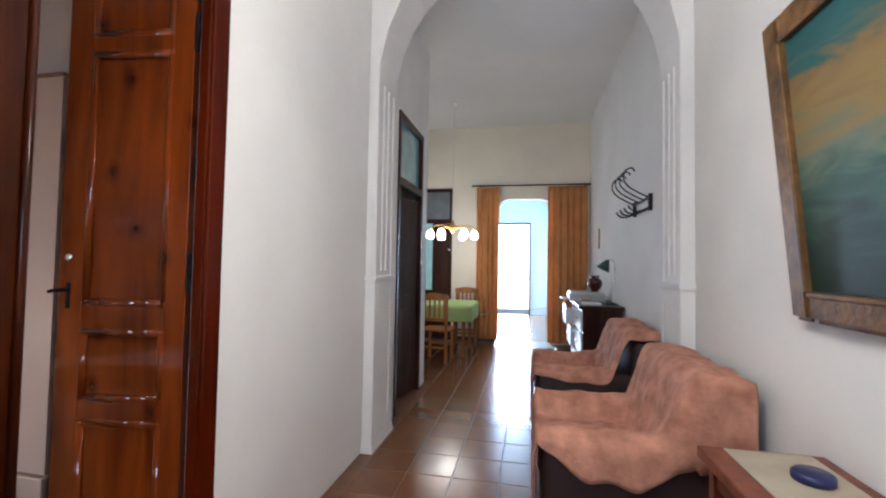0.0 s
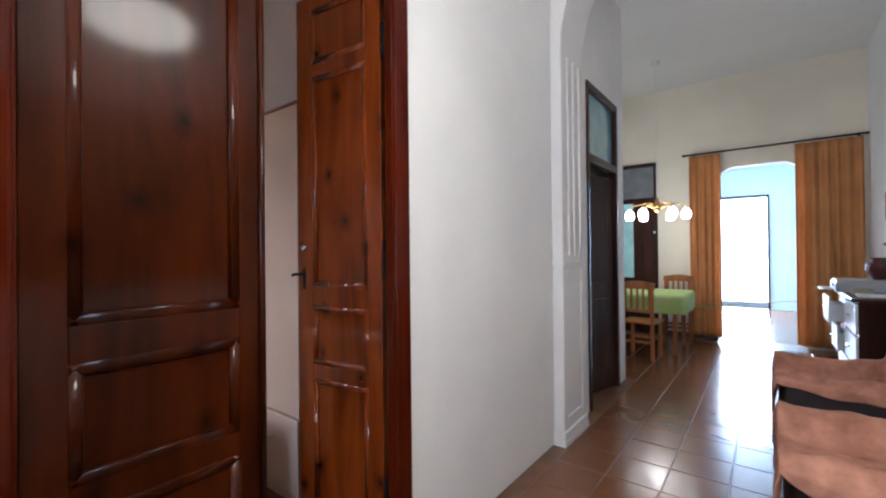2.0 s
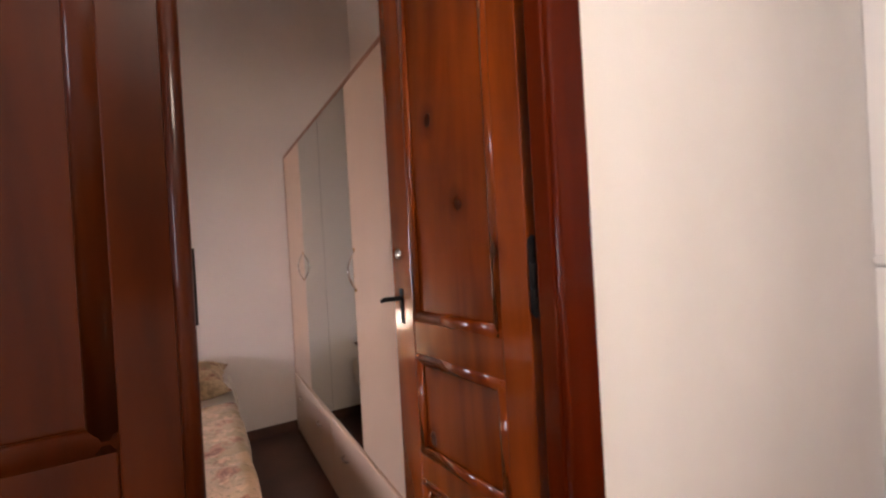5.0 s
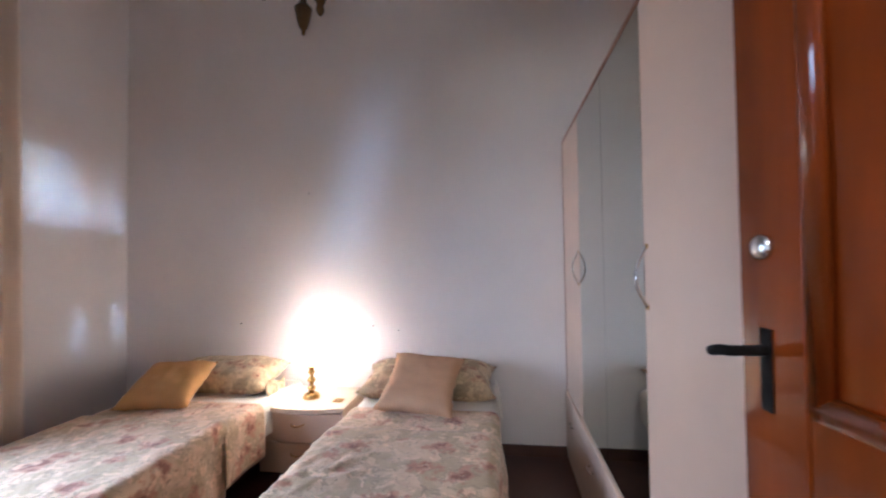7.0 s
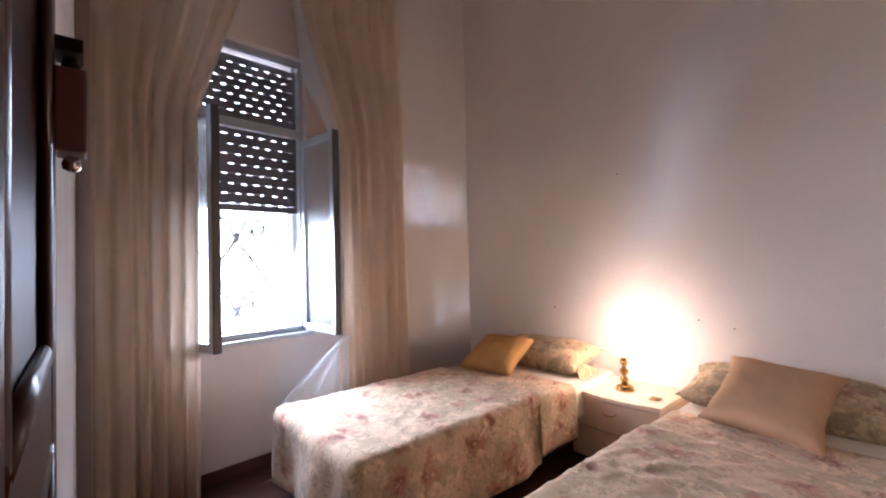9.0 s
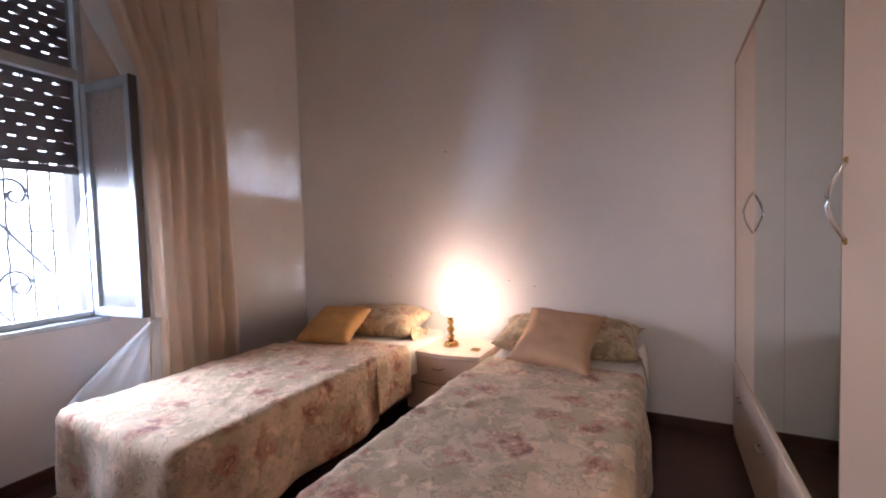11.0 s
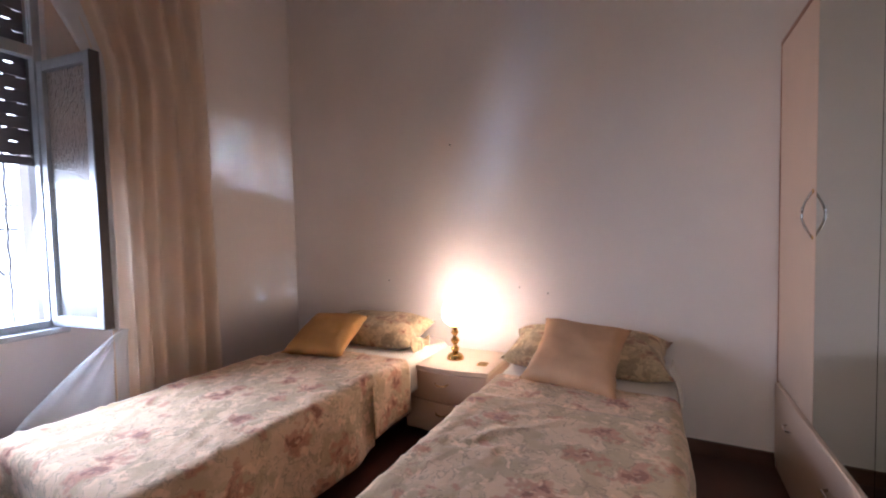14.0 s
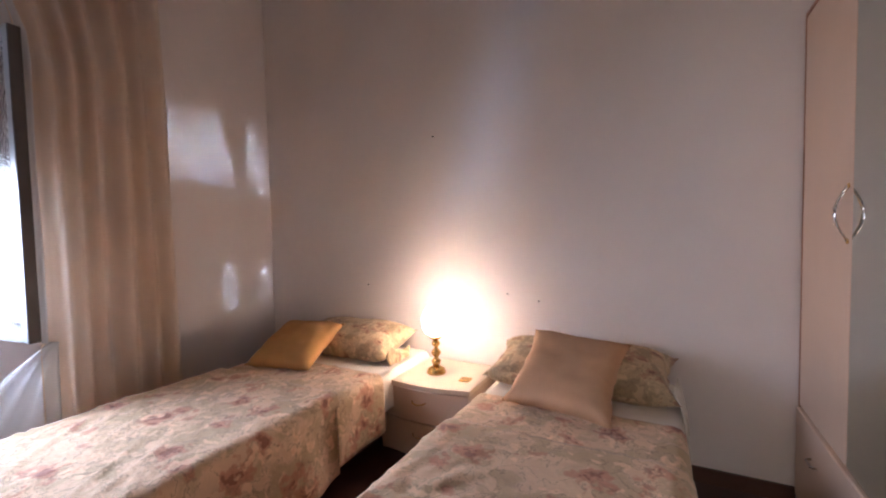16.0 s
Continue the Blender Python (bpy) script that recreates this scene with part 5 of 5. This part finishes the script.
def cabinet():
    th = thing("hall_cabinet", "dark wooden cabinet with white drawer fronts, some pulled open", "cabinet")
    y0, y1, top = 4.62, 5.76, 0.94
    part("body", box(1.78, 2.20, y0, y1, 0.05, top - 0.03, 0.006), DARK_WOOD, th)
    part("top", box(1.735, 2.215, y0 - 0.02, y1 + 0.02, top - 0.03, top, 0.006), DARK_WOOD, th)
    mid = (y0 + y1) / 2 + 0.1
    for z, pull in ((0.10, 0.0), (0.37, 0.05), (0.64, 0.11)):
        for a, b_, out in ((y0 + 0.02, mid - 0.01, 0.0), (mid + 0.01, y1 - 0.02, pull)):
            d = part("drawer", boxes((1.762 - out, 1.78 - out, a, b_, z, z + 0.24), (1.78 - out, 1.7795, a + 0.02, b_ - 0.02, z + 0.01, z + 0.17)) if out else box(1.762, 1.78, a, b_, z, z + 0.24, 0.004), WHITE_PLASTIC, th, "white drawer front")
            ym, xf = (a + b_) / 2, 1.762 - out
            part("handle", tube([(xf, ym - 0.06, z + 0.13), (xf - 0.02, ym - 0.04, z + 0.13), (xf - 0.02, ym + 0.04, z + 0.13), (xf, ym + 0.06, z + 0.13)], 0.005, 6), CHROME, d)
    for y in (y0 + 0.03, y1 - 0.07):
        part("foot", box(1.80, 2.18, y, y + 0.04, 0.0, 0.05), DARK_WOOD, th)
    return th


cabinet()


def printer():
    th = thing("printer", "silver-grey printer on the cabinet", "printer")
    part("body", box(1.70, 2.13, 5.25, 5.66, 0.94, 1.035, 0.015), SILVER, th)
    part("tray", box(1.60, 1.70, 5.30, 5.61, 0.955, 0.967, 0.003), WHITE_PLASTIC, th)
    part("lid", box(1.71, 2.12, 5.26, 5.65, 1.035, 1.053, 0.006), SILVER, th)
    part("panel", box(1.695, 1.70, 5.34, 5.50, 0.985, 1.022, 0.002), BLACK_CLOTH, th)
    return th


SILVER = material("silver_plastic", (0.50, 0.51, 0.53), 0.3, vary=0.06, bump=0.02, coat=0.2)
printer()
vase = tagged(part("vase", lathe([(0.002, 0), (0.045, 0.0), (0.055, 0.02), (0.085, 0.06), (0.098, 0.11), (0.088, 0.15), (0.058, 0.175), (0.052, 0.19), (0.072, 0.205), (0.064, 0.21), (0.002, 0.205)], 24, (2.02, 5.42, 1.053)), RED_GLASS, None, "", True), "dark red ceramic pot standing on the printer", "pot")
for sy in (-1, 1):
    part("ear", tube(smooth_line([(2.02, 5.42 + sy * 0.058, 1.235), (2.02, 5.42 + sy * 0.10, 1.238), (2.02, 5.42 + sy * 0.115, 1.205), (2.02, 5.42 + sy * 0.093, 1.175)]), 0.008, 8), RED_GLASS, vase, "", True)
for y, x, w, mat, h in ((4.86, 1.90, 0.20, "w", 0.018), (5.08, 1.86, 0.13, "g", 0.05)):
    tagged(part("paper_stack", box(x - w / 2, x + w / 2, y - 0.10, y + 0.10, 0.94, 0.94 + h, 0.003), WHITE_PLASTIC if mat == "w" else PAPER), "small stack of papers on the cabinet", "papers")


def desk_lamp():
    th = thing("desk_lamp", "dark green desk lamp with bent arm on the cabinet", "lamp")
    x, y = 2.13, 4.93
    part("base", lathe([(0.002, 0), (0.07, 0), (0.07, 0.015), (0.01, 0.022)], 20, (x, y, 0.94)), GREEN_METAL, th, "", True)
    part("arm", tube(smooth_line([(x, y, 0.958), (x + 0.035, y, 1.16), (x + 0.045, y, 1.38), (x + 0.01, y, 1.465), (x - 0.05, y, 1.445)]), 0.007, 8), CHROME, th, "", True)
    bm = lathe([(0.016, 0.07), (0.03, 0.04), (0.082, -0.06), (0.078, -0.06), (0.01, 0.03)], 20)
    bm.transform(Matrix.Translation((x - 0.065, y, 1.40)) @ Matrix.Rotation(radians(28), 4, 'Y'))
    part("shade", bm, GREEN_METAL, th, "", True)
    return th


desk_lamp()
tagged(part("wall_thermometer", box(2.205, 2.219, 6.3, 6.34, 1.65, 1.95, 0.004), CHAIR_WOOD), "narrow wooden wall thermometer", "thermometer")
tagged(part("socket_plate", box(1.55, 1.70, 11.525, 11.539, 0.15, 0.24, 0.003), WHITE_PLASTIC), "white socket plate on the blue wall", "socket")

# ---- floor tiles of the hall ----
TS = 0.305


def tile_mesh():
    bm = box(0.003, TS - 0.003, 0.003, TS - 0.003, -0.02, 0.0, 0.0025, 1)
    return finish("tile", bm, TILE)


tile = tile_mesh()
floor_a, floor_b = bpy.data.objects["floor_hall"], bpy.data.objects["floor_hall_entry"]
rest = bmesh.new()
ny0 = int(-1.9 / TS) - 1
for iy in range(ny0, int(7.5 / TS)):
    for ix in range(int(-3.1 / TS) - 1, int(2.22 / TS) + 1):
        x, y = ix * TS + 0.10, iy * TS
        if y + TS > 7.31 or x + TS > 2.40:
            continue
        if -1 <= ix and y > -0.6 and (ix >= 0 or y > 4.5):
            ob = new("tile", tile)
            ob.parent = floor_a if y > 1.9 else floor_b
            ob.location = (x + 0.0, y, 0.002 * ((ix * 7 + iy * 3) % 3) * 0.2)
        elif y > 4.55 or (ix >= 0):
            bm_box(rest, x + 0.003, x + TS - 0.003, y + 0.003, y + TS - 0.003, -0.02, 0.0)
tagged(part("floor_tiles_far", rest, TILE), "glazed terracotta floor tiles of the dining end", "floor", "", "stuff")
